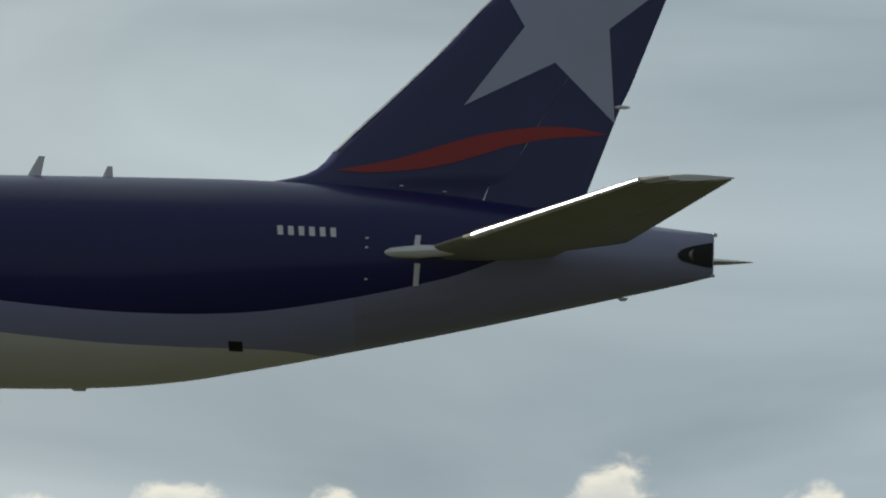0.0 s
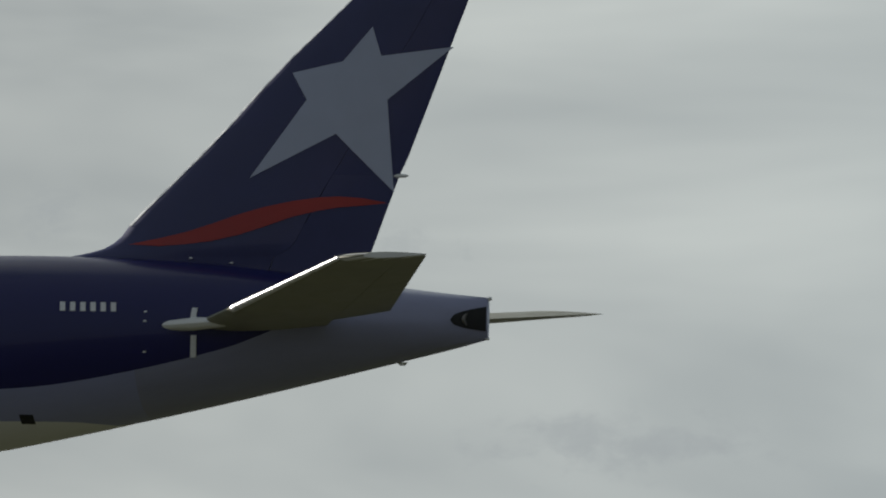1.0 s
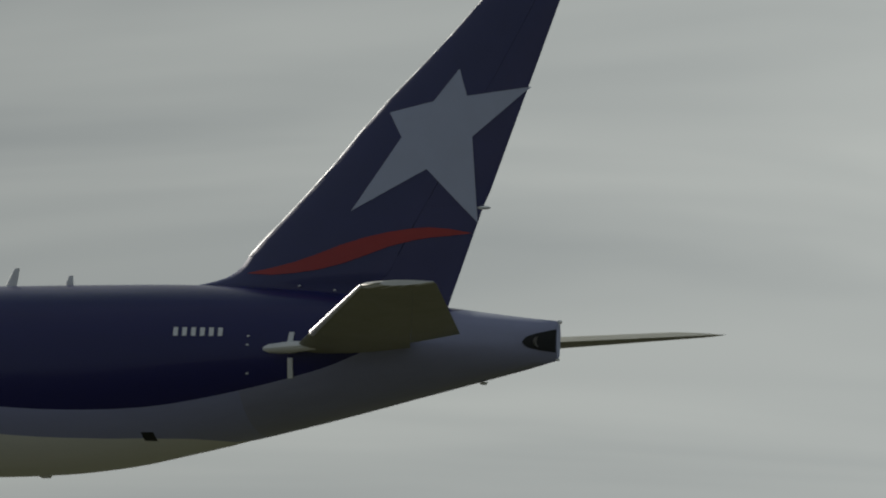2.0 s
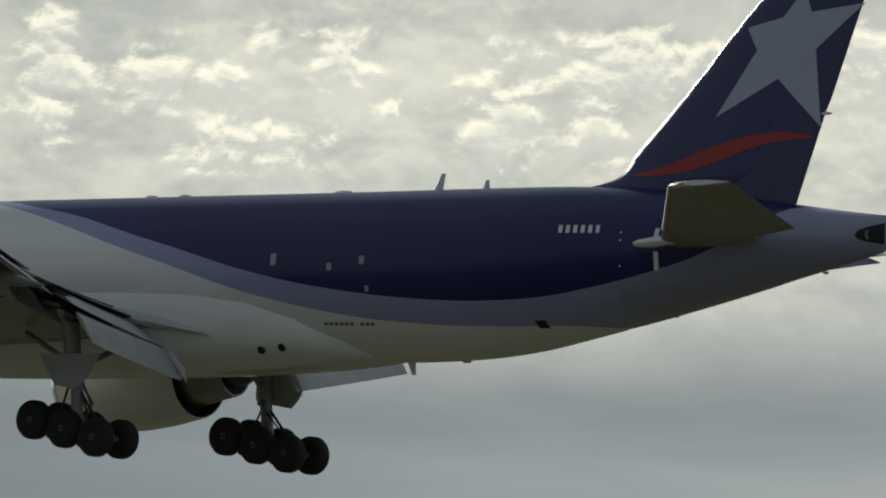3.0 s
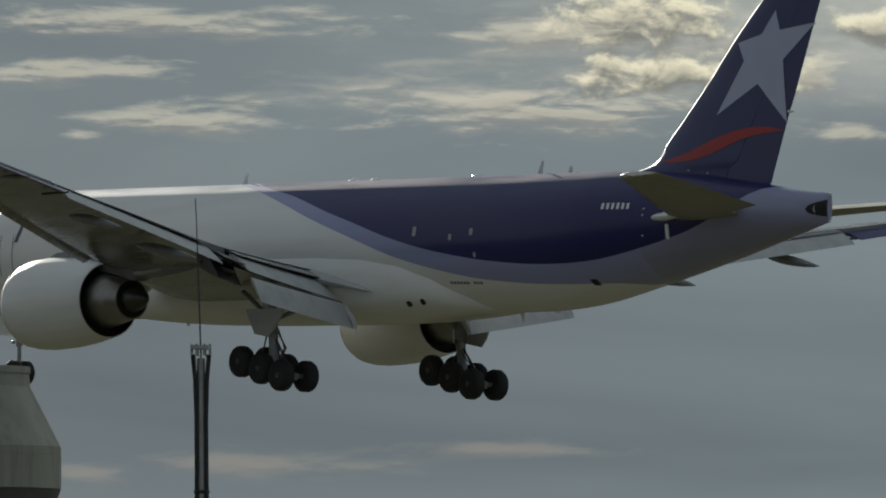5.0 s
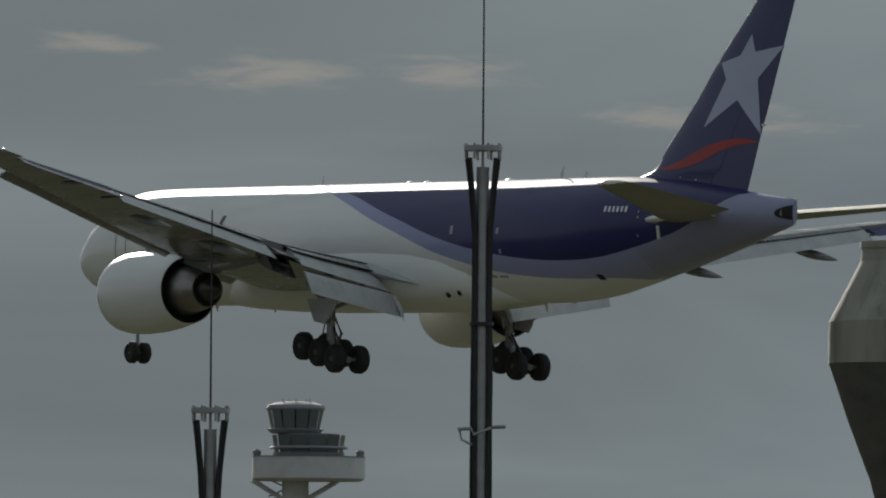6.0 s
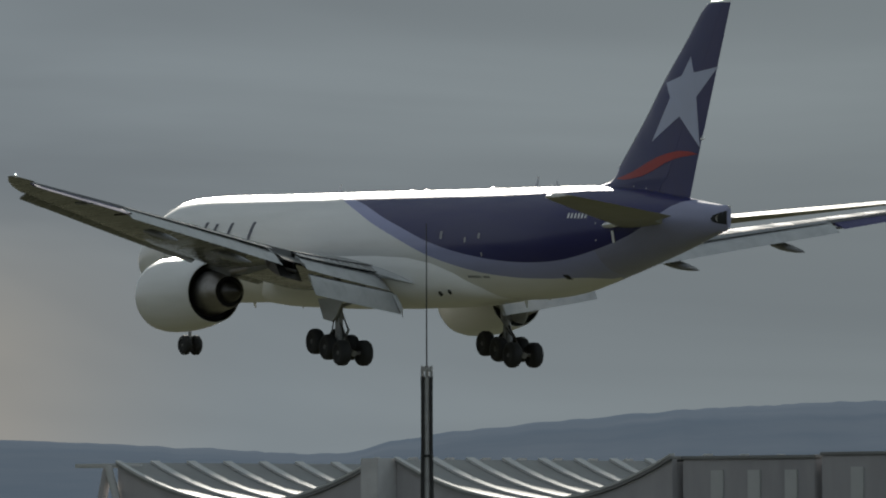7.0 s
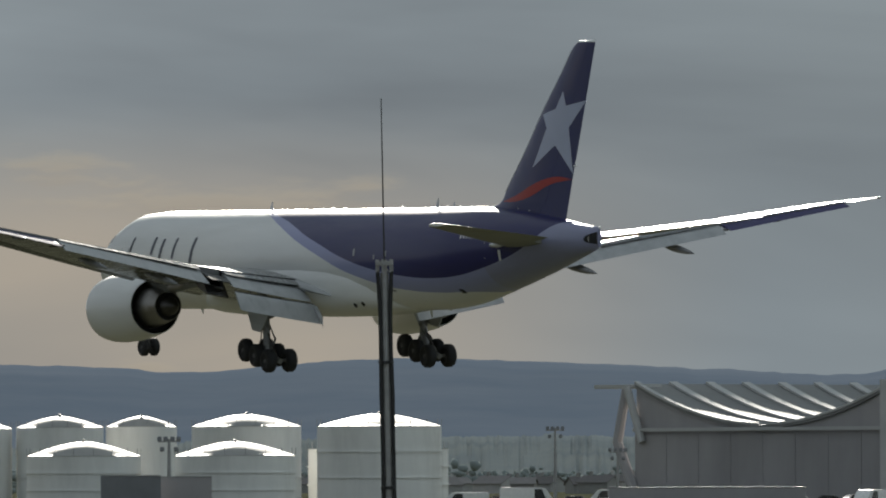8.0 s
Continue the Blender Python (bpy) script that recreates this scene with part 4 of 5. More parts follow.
def build_airliner():
    plane = new("cargo_airliner")
    tagged(plane, "navy and white twin-engine cargo airliner with gear and flaps down", "airplane")
    build_fuselage(plane)
    # belly fairing
    out = []
    for x, w, zb, zt in ((-14.5, 0.3, -3.10, -2.75), (-15.8, 1.6, -3.20, -1.6), (-18.0, 2.7, -3.36, -0.2), (-20.5, 3.08, -3.46, 0.4), (-24.5, 3.18, -3.54, 0.6), (-31.0, 3.18, -3.56, 0.6), (-34.5, 3.12, -3.52, 0.5), (-37.0, 2.98, -3.45, 0.1), (-39.0, 2.65, -3.34, -0.6), (-40.8, 1.9, -3.21, -1.6), (-42.2, 0.3, -3.10, -2.85)):
        zc, h = (zb + zt) / 2, (zt - zb) / 2
        out.append([(x, w * math.copysign(abs(math.cos(q * math.tau / 28)) ** 0.7, math.cos(q * math.tau / 28)), zc + h * math.copysign(abs(math.sin(q * math.tau / 28)) ** 0.8, math.sin(q * math.tau / 28))) for q in range(28)])
    fairing = part("belly_fairing", rings(out), WHITE, plane, "white bulged wing-to-body fairing", sharp=70)
    for s in (1, -1):
        build_wing(plane, s)
        build_engine(plane, s)
        # root fillet, drawn out to a point behind the inner flap
        o2 = []
        for u, w, h in ((0, 0.55, 0.34), (0.25, 0.55, 0.30), (0.5, 0.50, 0.24), (0.75, 0.36, 0.15), (0.9, 0.18, 0.08), (1.0, 0.02, 0.01)):
            o2.append([(-30.4 - 5.1 * u, s * (3.12 + w * math.cos(q * math.tau / 12)), -1.42 - 0.80 * u ** 1.3 + h * math.sin(q * math.tau / 12)) for q in range(12)])
        part("root_fillet", rings(o2), FLAP_GREY, plane)
        # pack outlets
        for x, z, y in ((-37.5, -2.77, 2.58), (-38.4, -2.68, 2.52)):
            bm = lathe([(-0.2, 0.001), (-0.2, 0.15), (0.03, 0.16), (0.03, 0.001)], pose(x, s * y, z) @ Matrix.Rotation(s * math.pi / 2, 4, "Z") @ Matrix.Rotation(radians(30), 4, "Y"), 14)
            part("outlet", bm, SOOT_SHADE, fairing, "round dark outlet")
    build_tail(plane)
    build_gear(plane)
    # small fittings
    fin_blade(-43.2, 3.08, 0.62, 0.42, 0.34, plane)
    fin_blade(-45.4, 3.08, 0.36, 0.34, 0.16, plane)
    fin_blade(-21.65, 3.06, 0.55, 0.40, 0.30, plane)
    for x, l in ((-38.6, 0.9), (-31.4, 0.5), (-29.8, 0.5)):
        part("antenna_fairing", rings([[(x - u * l, 0.22 * k * math.cos(q * math.tau / 10), 3.08 + 0.11 * k * max(0, math.sin(q * math.tau / 10))) for q in range(10)] for u, k in ((0, .02), (.15, .8), (.5, 1), (.85, .8), (1, .02))]), WHITE, plane)
    for x, h in ((-42.2, 0.55), (-17.5, 0.4), (-12.0, 0.35)):
        fin_blade(x, -3.02 if x < -20 else -3.05, h, 0.4, 0.25, plane, up=-1)
    fin_blade(-44.5, -3.0, 0.16, 0.7, 0.3, plane, "drain_mast", up=-1)
    fin_blade(-60.5, -0.10, 0.10, 0.35, 0.12, plane, "drain_mast", up=-1)
    for s in (1, -1):
        for x, z, w, h in ((-42.39, 0.39, 0.27, 0.34), (-40.92, 0.18, 0.25, 0.30), (-38.32, 0.48, 0.30, 0.48), (-42.63, -0.64, 0.20, 0.24)):
            disc_patch("cargo_door_marking", x, z, w * 0.85, h * 0.9, DOOR_MARK, plane, s, label="small pale door marking")
        disc_patch("outflow_valve", -49.6, -1.93, 0.40, 0.26, SOOT_SHADE, plane, s, label="dark outflow valve")
        # plain bars in place of the registration and the type name
        for k in range(6):
            disc_patch("marking_bar", -50.85 - 0.305 * k, 1.40 - 0.003 * k, 0.16, 0.28, MARK_WHITE, plane, s, 0.12 * s, label="white marking bar")
        for k in range(10):
            if k != 6:
                disc_patch("marking_bar", -40.4 - 0.235 * k, -1.85 - 0.004 * k, 0.16, 0.11, MARK_GREY, plane, s, label="dark marking bar")
        # plain slanted strokes of the forward emblem, apart from one another
        for x, z, w, h in ((-8.32, 1.0, 0.26, 1.0), (-11.35, 0.95, 0.34, 1.1), (-12.55, 0.80, 0.34, 1.2), (-14.28, 0.80, 0.30, 1.3), (-16.78, 0.66, 0.36, 1.6)):
            disc_patch("emblem_bar", x, z, w, h, MARK_GREY, plane, s, -0.25, label="slanted grey emblem stroke")
        for z in (1.25, 0.97, 0.05):
            disc_patch("static_port", -53.35, z, 0.09, 0.05, MARK_WHITE, plane, s, label="tiny white port marking")
        # cockpit glazing
        for x0, z0, w, h in ((-2.25, 1.12, 0.75, 0.42), (-3.1, 1.32, 0.8, 0.5), (-3.9, 1.42, 0.65, 0.46)):
            disc_patch("cockpit_window", x0, z0, w, h, GLASS, plane, s, -0.3, label="dark cockpit window")
        disc_patch("crew_door", -6.9, -0.1, 0.05, 1.9, MARK_GREY, plane, s, label="door seam")
        disc_patch("crew_door", -7.95, -0.1, 0.05, 1.9, MARK_GREY, plane, s, label="door seam")
    # auxiliary exhaust in the port side of the tail cone: a flat dark plate paints its shaded hollow
    bm = bmesh.new()
    n = 10
    grid = []
    for i in range(n + 1):
        u = i / n
        x = -62.27 - 1.0 * u
        hw = 0.36 * u ** 0.42 + 0.01
        grid.append([bm.verts.new(skin_at_z(x, 1.13 + 0.05 * u + hw * (j / 4 - 1), 1, 0.015)) for j in range(9)])
    for a, b in zip(grid, grid[1:]):
        for j in range(8):
            bm.faces.new((a[j], a[j + 1], b[j + 1], b[j]))
    apu = part("apu_outlet", bm, SOOT_SHADE, plane, "sooty dark plate for the shaded auxiliary exhaust opening")
    part("apu_pipe", lathe([(0.0, 0.10), (0.03, 0.19), (-0.35, 0.2), (-0.36, 0.05)], pose(-62.75, 0.30, 1.15, 0, 0, 150), 18), HOT_METAL, apu)
    part("tail_light", lathe([(0, 0.01), (0.03, 0.06), (0.12, 0.06), (0.15, 0.01)], pose(-63.4, 0, 1.79)), MARK_WHITE, plane)
    part("tail_light", lathe([(0, 0.01), (0.03, 0.05), (0.12, 0.05), (0.15, 0.01)], pose(-63.35, 0, 0.6)), MARK_WHITE, plane)
    return plane


airliner = build_airliner()


# ---------------------------------------------------------------- antenna masts, near the camera
def build_mast(pan, dist, head_el, head_w, whip, pole_r, cables, lean=0.0, cross=False, splay=1.0, tilt=0.0):
    base = heading(pan) * dist
    top = 4.0 + dist * math.tan(radians(head_el))
    mast = new("antenna_mast")
    mast.matrix_basis = pose(base.x, base.y, 0, 0, 0, pan) @ Matrix.Translation((-top * math.sin(radians(lean)), 0, 0)) @ Matrix.Rotation(radians(lean), 4, "Y")
    tagged(mast, "slim grey antenna mast with black cables and a whip on top", "antenna mast", group="antenna masts on the airfield")
    part("pole", tube([(0, 0, -0.1), (0, 0, top * 0.5), (0, 0, top - 0.42 * head_w)], [pole_r * 1.3, pole_r * 1.15, pole_r], 14), POLE, mast)
    part("spike", tube([(0, 0, top - 0.42 * head_w), (0, 0, top + 0.03)], 0.02, 8), POLE, mast)
    part("whip", tube([(0, 0, top - 0.1), (whip * 0.5 * math.tan(radians(tilt)), 0, top + whip * 0.5), (whip * math.tan(radians(tilt)), 0, top + whip)], [0.018, 0.014, 0.010], 6), WHIP, mast, "thin dark whip antenna")
    part("head_ring", lathe([(0, head_w * 0.2), (0, head_w * 0.5), (0.07, head_w * 0.5), (0.07, head_w * 0.2)], Matrix.Translation((0, 0, top)) @ Matrix.Rotation(-math.pi / 2, 4, "Y"), 24), POLE, mast, "grey ring head")
    for k in range(cables):
        a = k * math.tau / cables + 0.3
        c = Vector((head_w * 0.46 * math.cos(a), head_w * 0.46 * math.sin(a), top))
        part("cable_end", tube([c + Vector((0, 0, 0.10)), c - Vector((0, 0, 0.12))], 0.02, 6), POLE, mast)
    rng = random.Random(int(pan * 10))
    for k in range(cables):
        # the cables hang in two bundles, one to each side of the pole
        a = (k % 2) * math.pi + ((k // 2 + 0.5) / (cables // 2) - 0.5) * 1.9
        r0 = head_w * 0.46
        pts = []
        for f in (0, 0.04, 0.1, 0.18, 0.28, 0.4, 0.55, 0.7, 0.85, 1.0):
            z = top - 0.1 - f * (top - 0.15)
            drop = (top - z)
            r = max(pole_r * 1.2 + 0.012, r0 - (r0 - pole_r * 1.1) * min(1, drop / (1.1 * splay)) ** 0.8) + 0.018 * rng.random() * (f > 0.2)
            aa = a + 0.25 * f * rng.uniform(-1, 1)
            pts.append((r * math.cos(aa), r * math.sin(aa), z))
        part("cable", tube(pts, 0.030 if head_w > 0.35 else 0.026, 6), CABLE, mast)
    for f in (0.22, 0.5, 0.8):
        z = top * (1 - f)
        part("clamp", lathe([(0, pole_r), (0, pole_r * 1.9), (0.05, pole_r * 1.9), (0.05, pole_r)], Matrix.Translation((0, 0, z)) @ Matrix.Rotation(-math.pi / 2, 4, "Y"), 18), CABLE, mast)
    if cross:
        bm = bmesh.new()
        z = 4.0 + dist * math.tan(radians(1.28))
        tube_into(bm, [(-0.34, 0, z + 0.02), (0, 0, z), (0.32, 0, z - 0.02)], 0.025, 8)
        tube_into(bm, [(0.30, 0, z - 0.02), (0.27, 0.05, z - 0.16), (0.12, 0.1, z - 0.24)], 0.018, 6)
        tube_into(bm, [(0.14, 0.1, z), (0.1, 0.3, z - 0.1), (-0.14, 0.1, z)], 0.02, 6)
        part("cross_arm", bm, POLE, mast)
    return mast


build_mast(46.73, 195, 1.50, 0.26, 2.9, 0.065, 6)
build_mast(48.24, 190, 1.85, 0.26, 2.85, 0.065, 6, tilt=2.6)
build_mast(53.18, 190, 2.436, 0.40, 2.80, 0.078, 8, lean=0.6, tilt=1.7)
build_mast(58.34, 142, 1.352, 0.54, 2.81, 0.09, 8, splay=1.25)
build_mast(56.83, 142, 2.826, 0.54, 2.9, 0.09, 8, cross=True, splay=1.25)
build_mast(61.195, 196, 1.014, 0.22, 2.82, 0.066, 6)
build_mast(64.325, 173, 1.174, 0.30, 2.82, 0.07, 6, lean=0.9)


# ---------------------------------------------------------------- concrete water tower
def build_water_tower(pan=54.425, dist=250.0):
    k = dist * math.pi / 180

    def zz(el):
        return 4.0 + dist * math.tan(radians(el))
    p = heading(pan) * dist
    th = new("water_tower")
    th.matrix_basis = pose(p.x, p.y, 0, 0, 0, pan)
    tagged(th, "stained concrete water tower with a conical head", "water tower")
    up = Matrix.Rotation(-math.pi / 2, 4, "Y")
    r_top, r_mid = 0.285 * k, 0.468 * k
    part("upper_cone", lathe([(zz(1.842), r_mid), (zz(1.885), r_mid), (zz(2.22), r_top * 1.03), (zz(2.318), r_top), (zz(2.328), r_top * 0.97), (zz(2.328), 0.01)], up, 48), CONCRETE, th, "streaked pale concrete cone", sharp=20)
    part("ring_wall", lathe([(zz(1.652), 0.3), (zz(1.652), r_mid * 1.005), (zz(1.841), r_mid * 1.005), (zz(1.841), 0.3)], up, 48), CONCRETE, th, "concrete ring wall", sharp=20)
    part("lower_cone", lathe([(zz(1.651), r_mid * 1.0), (zz(1.32), r_mid * 0.76), (zz(1.0), r_mid * 0.5), (zz(0.75), 0.75), (zz(0.75), 0.1)], up, 48), CONCRETE_SHADED, th, "concrete underside with shade in its dark colour", sharp=20)
    part("shaft", lathe([(-0.2, 0.95), (zz(0.2), 0.8), (zz(0.76), 0.74)], up, 32), CONCRETE_SHADED, th)
    bm = bmesh.new()
    zt = zz(2.328)
    box_into(bm, pose(-0.10, 0, zt), 0.05, 0.16, 0.22, 0.01)
    box_into(bm, pose(0.10, 0, zt), 0.05, 0.16, 0.22, 0.01)
    box_into(bm, pose(0.0, 0, zt + 0.18), 0.26, 0.17, 0.07, 0.015)
    part("lifting_eye", bm, DARK_METAL_SHADE, th, "dark steel lifting eye")
    part("rim", lathe([(zz(2.295), r_top * 1.0), (zz(2.295), r_top * 1.035), (zz(2.332), r_top * 1.035), (zz(2.332), r_top * 0.95)], up, 48), CONCRETE, th)


build_water_tower()


# ---------------------------------------------------------------- control tower
def ngon(r, z, n, turn=0.0):
    return [(r * math.cos(k * math.tau / n + turn), r * math.sin(k * math.tau / n + turn), z) for k in range(n)]


def build_control_tower(pan=57.79, dist=1900.0):
    m = dist * math.pi / 180

    def zz(el):
        return 4.0 + dist * math.tan(radians(el))
    p = heading(pan) * dist
    t = new("control_tower")
    t.matrix_basis = pose(p.x, p.y, 0, 0, 0, pan)
    tagged(t, "pale airport control tower with a glazed cab on a wide drum", "control tower")
    part("shaft", rings([[(x + 0.073 * m, y, q) for x, y, q in ngon(0.076 * m * k, z, 16)] for k, z in ((1.1, -0.5), (1.0, 10), (0.98, zz(0.985)))]), TOWER_WHITE, t, "round pale shaft", sharp=50)
    part("drum", rings([ngon(0.29 * m, zz(0.975), 20), ngon(0.315 * m, zz(0.990), 20), ngon(0.315 * m, zz(1.108), 20), ngon(0.30 * m, zz(1.112), 20)]), TOWER_WHITE, t, "wide pale drum storey")
    part("deck", rings([ngon(0.318 * m, zz(1.108), 20), ngon(0.318 * m, zz(1.114), 20)]), TOWER_DARK, t)
    part("lower_room", rings([ngon(0.19 * m, zz(1.112), 12), ngon(0.20 * m, zz(1.127), 12), ngon(0.20 * m, zz(1.135), 12)]), TOWER_DARK, t)
    # glazed lower level, offset towards the apron
    off = 0.0
    for k in range(12):
        a0, a1 = k * math.tau / 12, (k + 1) * math.tau / 12
        bm = bmesh.new()
        r0, r1 = 0.19 * m, 0.205 * m
        q = [(r0 * math.cos(a0 + .03) + off, r0 * math.sin(a0 + .03), zz(1.135)), (r0 * math.cos(a1 - .03) + off, r0 * math.sin(a1 - .03), zz(1.135)),
             (r1 * math.cos(a1 - .03) + off, r1 * math.sin(a1 - .03), zz(1.232)), (r1 * math.cos(a0 + .03) + off, r1 * math.sin(a0 + .03), zz(1.232))]
        lo = [bm.verts.new(v) for v in q]
        hi = [bm.verts.new((v[0] * 0.99, v[1] * 0.99, v[2])) for v in q]
        bm.faces.new(lo)
        bm.faces.new(hi[::-1])
        for i in range(4):
            bm.faces.new((lo[i], hi[i], hi[(i + 1) % 4], lo[(i + 1) % 4]))
        part("pane", bm, TOWER_GLASS, t)
    part("gallery_core", rings([ngon(0.16 * m, zz(1.112), 12), ngon(0.17 * m, zz(1.240), 12)]), TOWER_DARK, t)
    part("gallery_roof", rings([[(x + off, y, z) for x, y, z in ngon(r * m, zz(e), 12)] for r, e in ((0.215, 1.154), (0.22, 1.161), (0.21, 1.171))]), TOWER_DARK, t)
    part("cab_floor", rings([ngon(0.135 * m, zz(1.240), 12), ngon(0.155 * m, zz(1.258), 12), ngon(0.158 * m, zz(1.265), 12), ngon(0.14 * m, zz(1.268), 12)]), TOWER_DARK, t)
    for k in range(12):
        a0, a1 = k * math.tau / 12, (k + 1) * math.tau / 12
        bm = bmesh.new()
        r0, r1 = 0.135 * m, 0.158 * m
        q = [(r0 * math.cos(a0 + .03), r0 * math.sin(a0 + .03), zz(1.268)), (r0 * math.cos(a1 - .03), r0 * math.sin(a1 - .03), zz(1.268)),
             (r1 * math.cos(a1 - .03), r1 * math.sin(a1 - .03), zz(1.372)), (r1 * math.cos(a0 + .03), r1 * math.sin(a0 + .03), zz(1.372))]
        lo = [bm.verts.new(v) for v in q]
        hi = [bm.verts.new((v[0] * 0.985, v[1] * 0.985, v[2])) for v in q]
        bm.faces.new(lo)
        bm.faces.new(hi[::-1])
        for i in range(4):
            bm.faces.new((lo[i], hi[i], hi[(i + 1) % 4], lo[(i + 1) % 4]))
        part("upper_pane", bm, TOWER_GLASS, t)
    part("cab_core", rings([ngon(0.09 * m, zz(1.263), 12), ngon(0.09 * m, zz(1.379), 12)]), TOWER_DARK, t)
    part("cab_roof", rings([ngon(0.162 * m, zz(1.372), 12), ngon(0.166 * m, zz(1.382), 12), ngon(0.155 * m, zz(1.399), 12), ngon(0.10 * m, zz(1.415), 12), ngon(0.06 * m, zz(1.419), 12)]), TOWER_DARK, t, "dark flat cab roof")
    for a in (0.5, 1.6, 2.9, 3.9, 5.2):
        part("roof_aerial", tube([(0.08 * m * math.cos(a), 0.08 * m * math.sin(a), zz(1.412)), (0.08 * m * math.cos(a), 0.08 * m * math.sin(a), zz(1.432))], 0.12, 6), POLE, t)
    for a in (0.1, 3.0):
        part("deck_lamp", rings([ngon(0.02 * m, 0, 8), ngon(0.025 * m, 0.9, 8), ngon(0.012 * m, 1.2, 8)]), TOWER_DARK, t).location = (0.29 * m * math.cos(a), 0.29 * m * math.sin(a), zz(1.114))
    for s, sy in ((1, 0.4), (-1, 0.4), (1, -0.6), (-1, -0.6)):
        part("strut", tube([(s * 0.06 * m, sy, zz(0.870)), (s * 0.24 * m, sy * 2, zz(0.980))], 0.45, 8), TOWER_WHITE, t)
    # stair cage beside the shaft
    bm = bmesh.new()
    for k in range(9):
        z = zz(0.560) + k * 1.9
        box_into(bm, pose(0.105 * m, 0, z, 0, 24 * (-1) ** k, 0), 3.0, 1.2, 0.25)
    part("stair", bm, TOWER_DARK, t)
    # cab and stair stand off the middle of the drum, over the shaft
    for ob in t.children:
        if ob.name.startswith(("cab_", "upper_pane", "roof_aerial", "stair", "strut")):
            ob.location.x += 0.075 * m


build_control_tower()


# ---------------------------------------------------------------- hangar with sagging roofs
VIEW = heading(62.25)
RIGHT = Vector((-math.cos(radians(62.25)), -math.sin(radians(62.25)), 0))
DEPTH = (VIEW * 0.70 + RIGHT * 0.714).normalized()
ACROSS = (RIGHT * 0.70 - VIEW * 0.714).normalized()


def build_hangar(corner, width, length, top, sag, ribs, left_end):
    h = new("aircraft_hangar")
    h.matrix_basis = Matrix(((ACROSS.x, DEPTH.x, 0, corner.x), (ACROSS.y, DEPTH.y, 0, corner.y), (0, 0, 1, 0), (0, 0, 0, 1)))
    tagged(h, "long grey aircraft hangar with a hanging, sagging roof", "hangar", group="hangars beside the apron")
    n = 28

    def z_at(u):
        return top - sag * (1 - (2 * u - 1) ** 2)
    # gable and back walls with thickness
    for y0 in (0.0, length - 1.0):
        bm = bmesh.new()
        out = []
        for i in range(n + 1):
            u = i / n
            x, z = u * width, z_at(u) - 0.5
            out.append([(x, y0, -0.3), (x, y0 + 1.0, -0.3), (x, y0 + 1.0, z), (x, y0, z)])
        part("gable_wall", rings(out), HALL_WALL, h, "dark grey gable wall", smooth=False)
    for x0 in (0.0, width - 1.0):
        part("side_wall", box(pose(x0 + 0.5, length / 2, -0.3), 0.98, length - 2.1, top - 0.5), HALL_WALL, h, smooth=False)
    out = []
    for i in range(n + 1):
        u = i / n
        x, z = u * width, z_at(u)
        out.append([(x, -0.4, z - 0.45), (x, length + 0.4, z - 0.45), (x, length + 0.4, z), (x, -0.4, z)])
    part("roof", rings(out), HALL_ROOF, h, "dark sagging roof shell", sharp=50)
    for k in range(ribs + 1):
        y = length * k / ribs
        out = []
        wd = 1.0 if k == 0 else 1.7
        for i in range(n + 1):
            u = i / n
            x, z = u * width, z_at(u) + 0.02
            out.append([(x, y - wd / 2, z), (x, y + wd / 2, z), (x, y + wd / 2, z + 0.35), (x, y - wd / 2, z + 0.35)])
        part("roof_rib", rings(out), HALL_RIB, h, "pale raised roof rib", sharp=50)
    part("eaves_beam", box(pose(width / 2, -0.9, top - sag - 0.9), width * 0.99, 0.7, 0.55, 0.05), HALL_RIB, h, "pale horizontal beam across the gable")
    for i in range(8):
        part("gable_panel", box(pose(width * (i + 0.5) / 8, -0.25, 0.2), width / 8 - 0.05, 0.4, top - sag - 1.5, 0.03), HALL_WALL, h)
    if left_end:
        part("buttress", tube([(1.4, -1.2, -0.2), (-3.4, -0.8, top * 0.5), (-1.4, -0.8, top - 0.8)], [0.9, 0.8, 0.7], 8), HALL_WALL, h, "inclined grey buttress")
        part("buttress", tube([(2.2, -1.0, top * 0.5), (-1.2, -0.9, top - 0.6)], 0.6, 8), HALL_RIB, h)
        part("roof_tip", box(pose(-4.0, 2.0, top - 0.7), 10.5, 4.5, 0.6, 0.1), HALL_RIB, h)
    return h


def hangar_point(pan, dist):
    return heading(pan) * dist


def hangar_row():
    d = 1560.0
    start = hangar_point(62.92, d)
    # width seen / cos of the obliquity
    w1 = d * radians(62.92 - 61.47) / 0.70
    top = 4.0 + d * math.tan(radians(0.508))
    h1 = build_hangar(start, w1 * 0.985, 62.0, top, 6.4, 8, True)
    pier_at = start + ACROSS * (w1 * 0.985 + 0.2)
    w_p = 3.6
    pier = part("hangar_pier", box(pose(0, 0, -0.2), w_p, 5.0, top * 1.02, 0.1), TOWER_WHITE)
    pier.matrix_basis = Matrix(((ACROSS.x, DEPTH.x, 0, pier_at.x + ACROSS.x * w_p / 2 - DEPTH.x * 1.3), (ACROSS.y, DEPTH.y, 0, pier_at.y + ACROSS.y * w_p / 2 - DEPTH.y * 1.3), (0, 0, 1, 0), (0, 0, 0, 1)))
    tagged(pier, "pale rendered stair tower between two hangars", "stair tower")
    second = pier_at + ACROSS * (w_p + 0.2)
    build_hangar(second, w1 * 0.99, 62.0, top * 1.0, 6.4, 8, False)
    return second + ACROSS * (w1 * 0.99 + 1.0), top


after, hall_top = hangar_row()


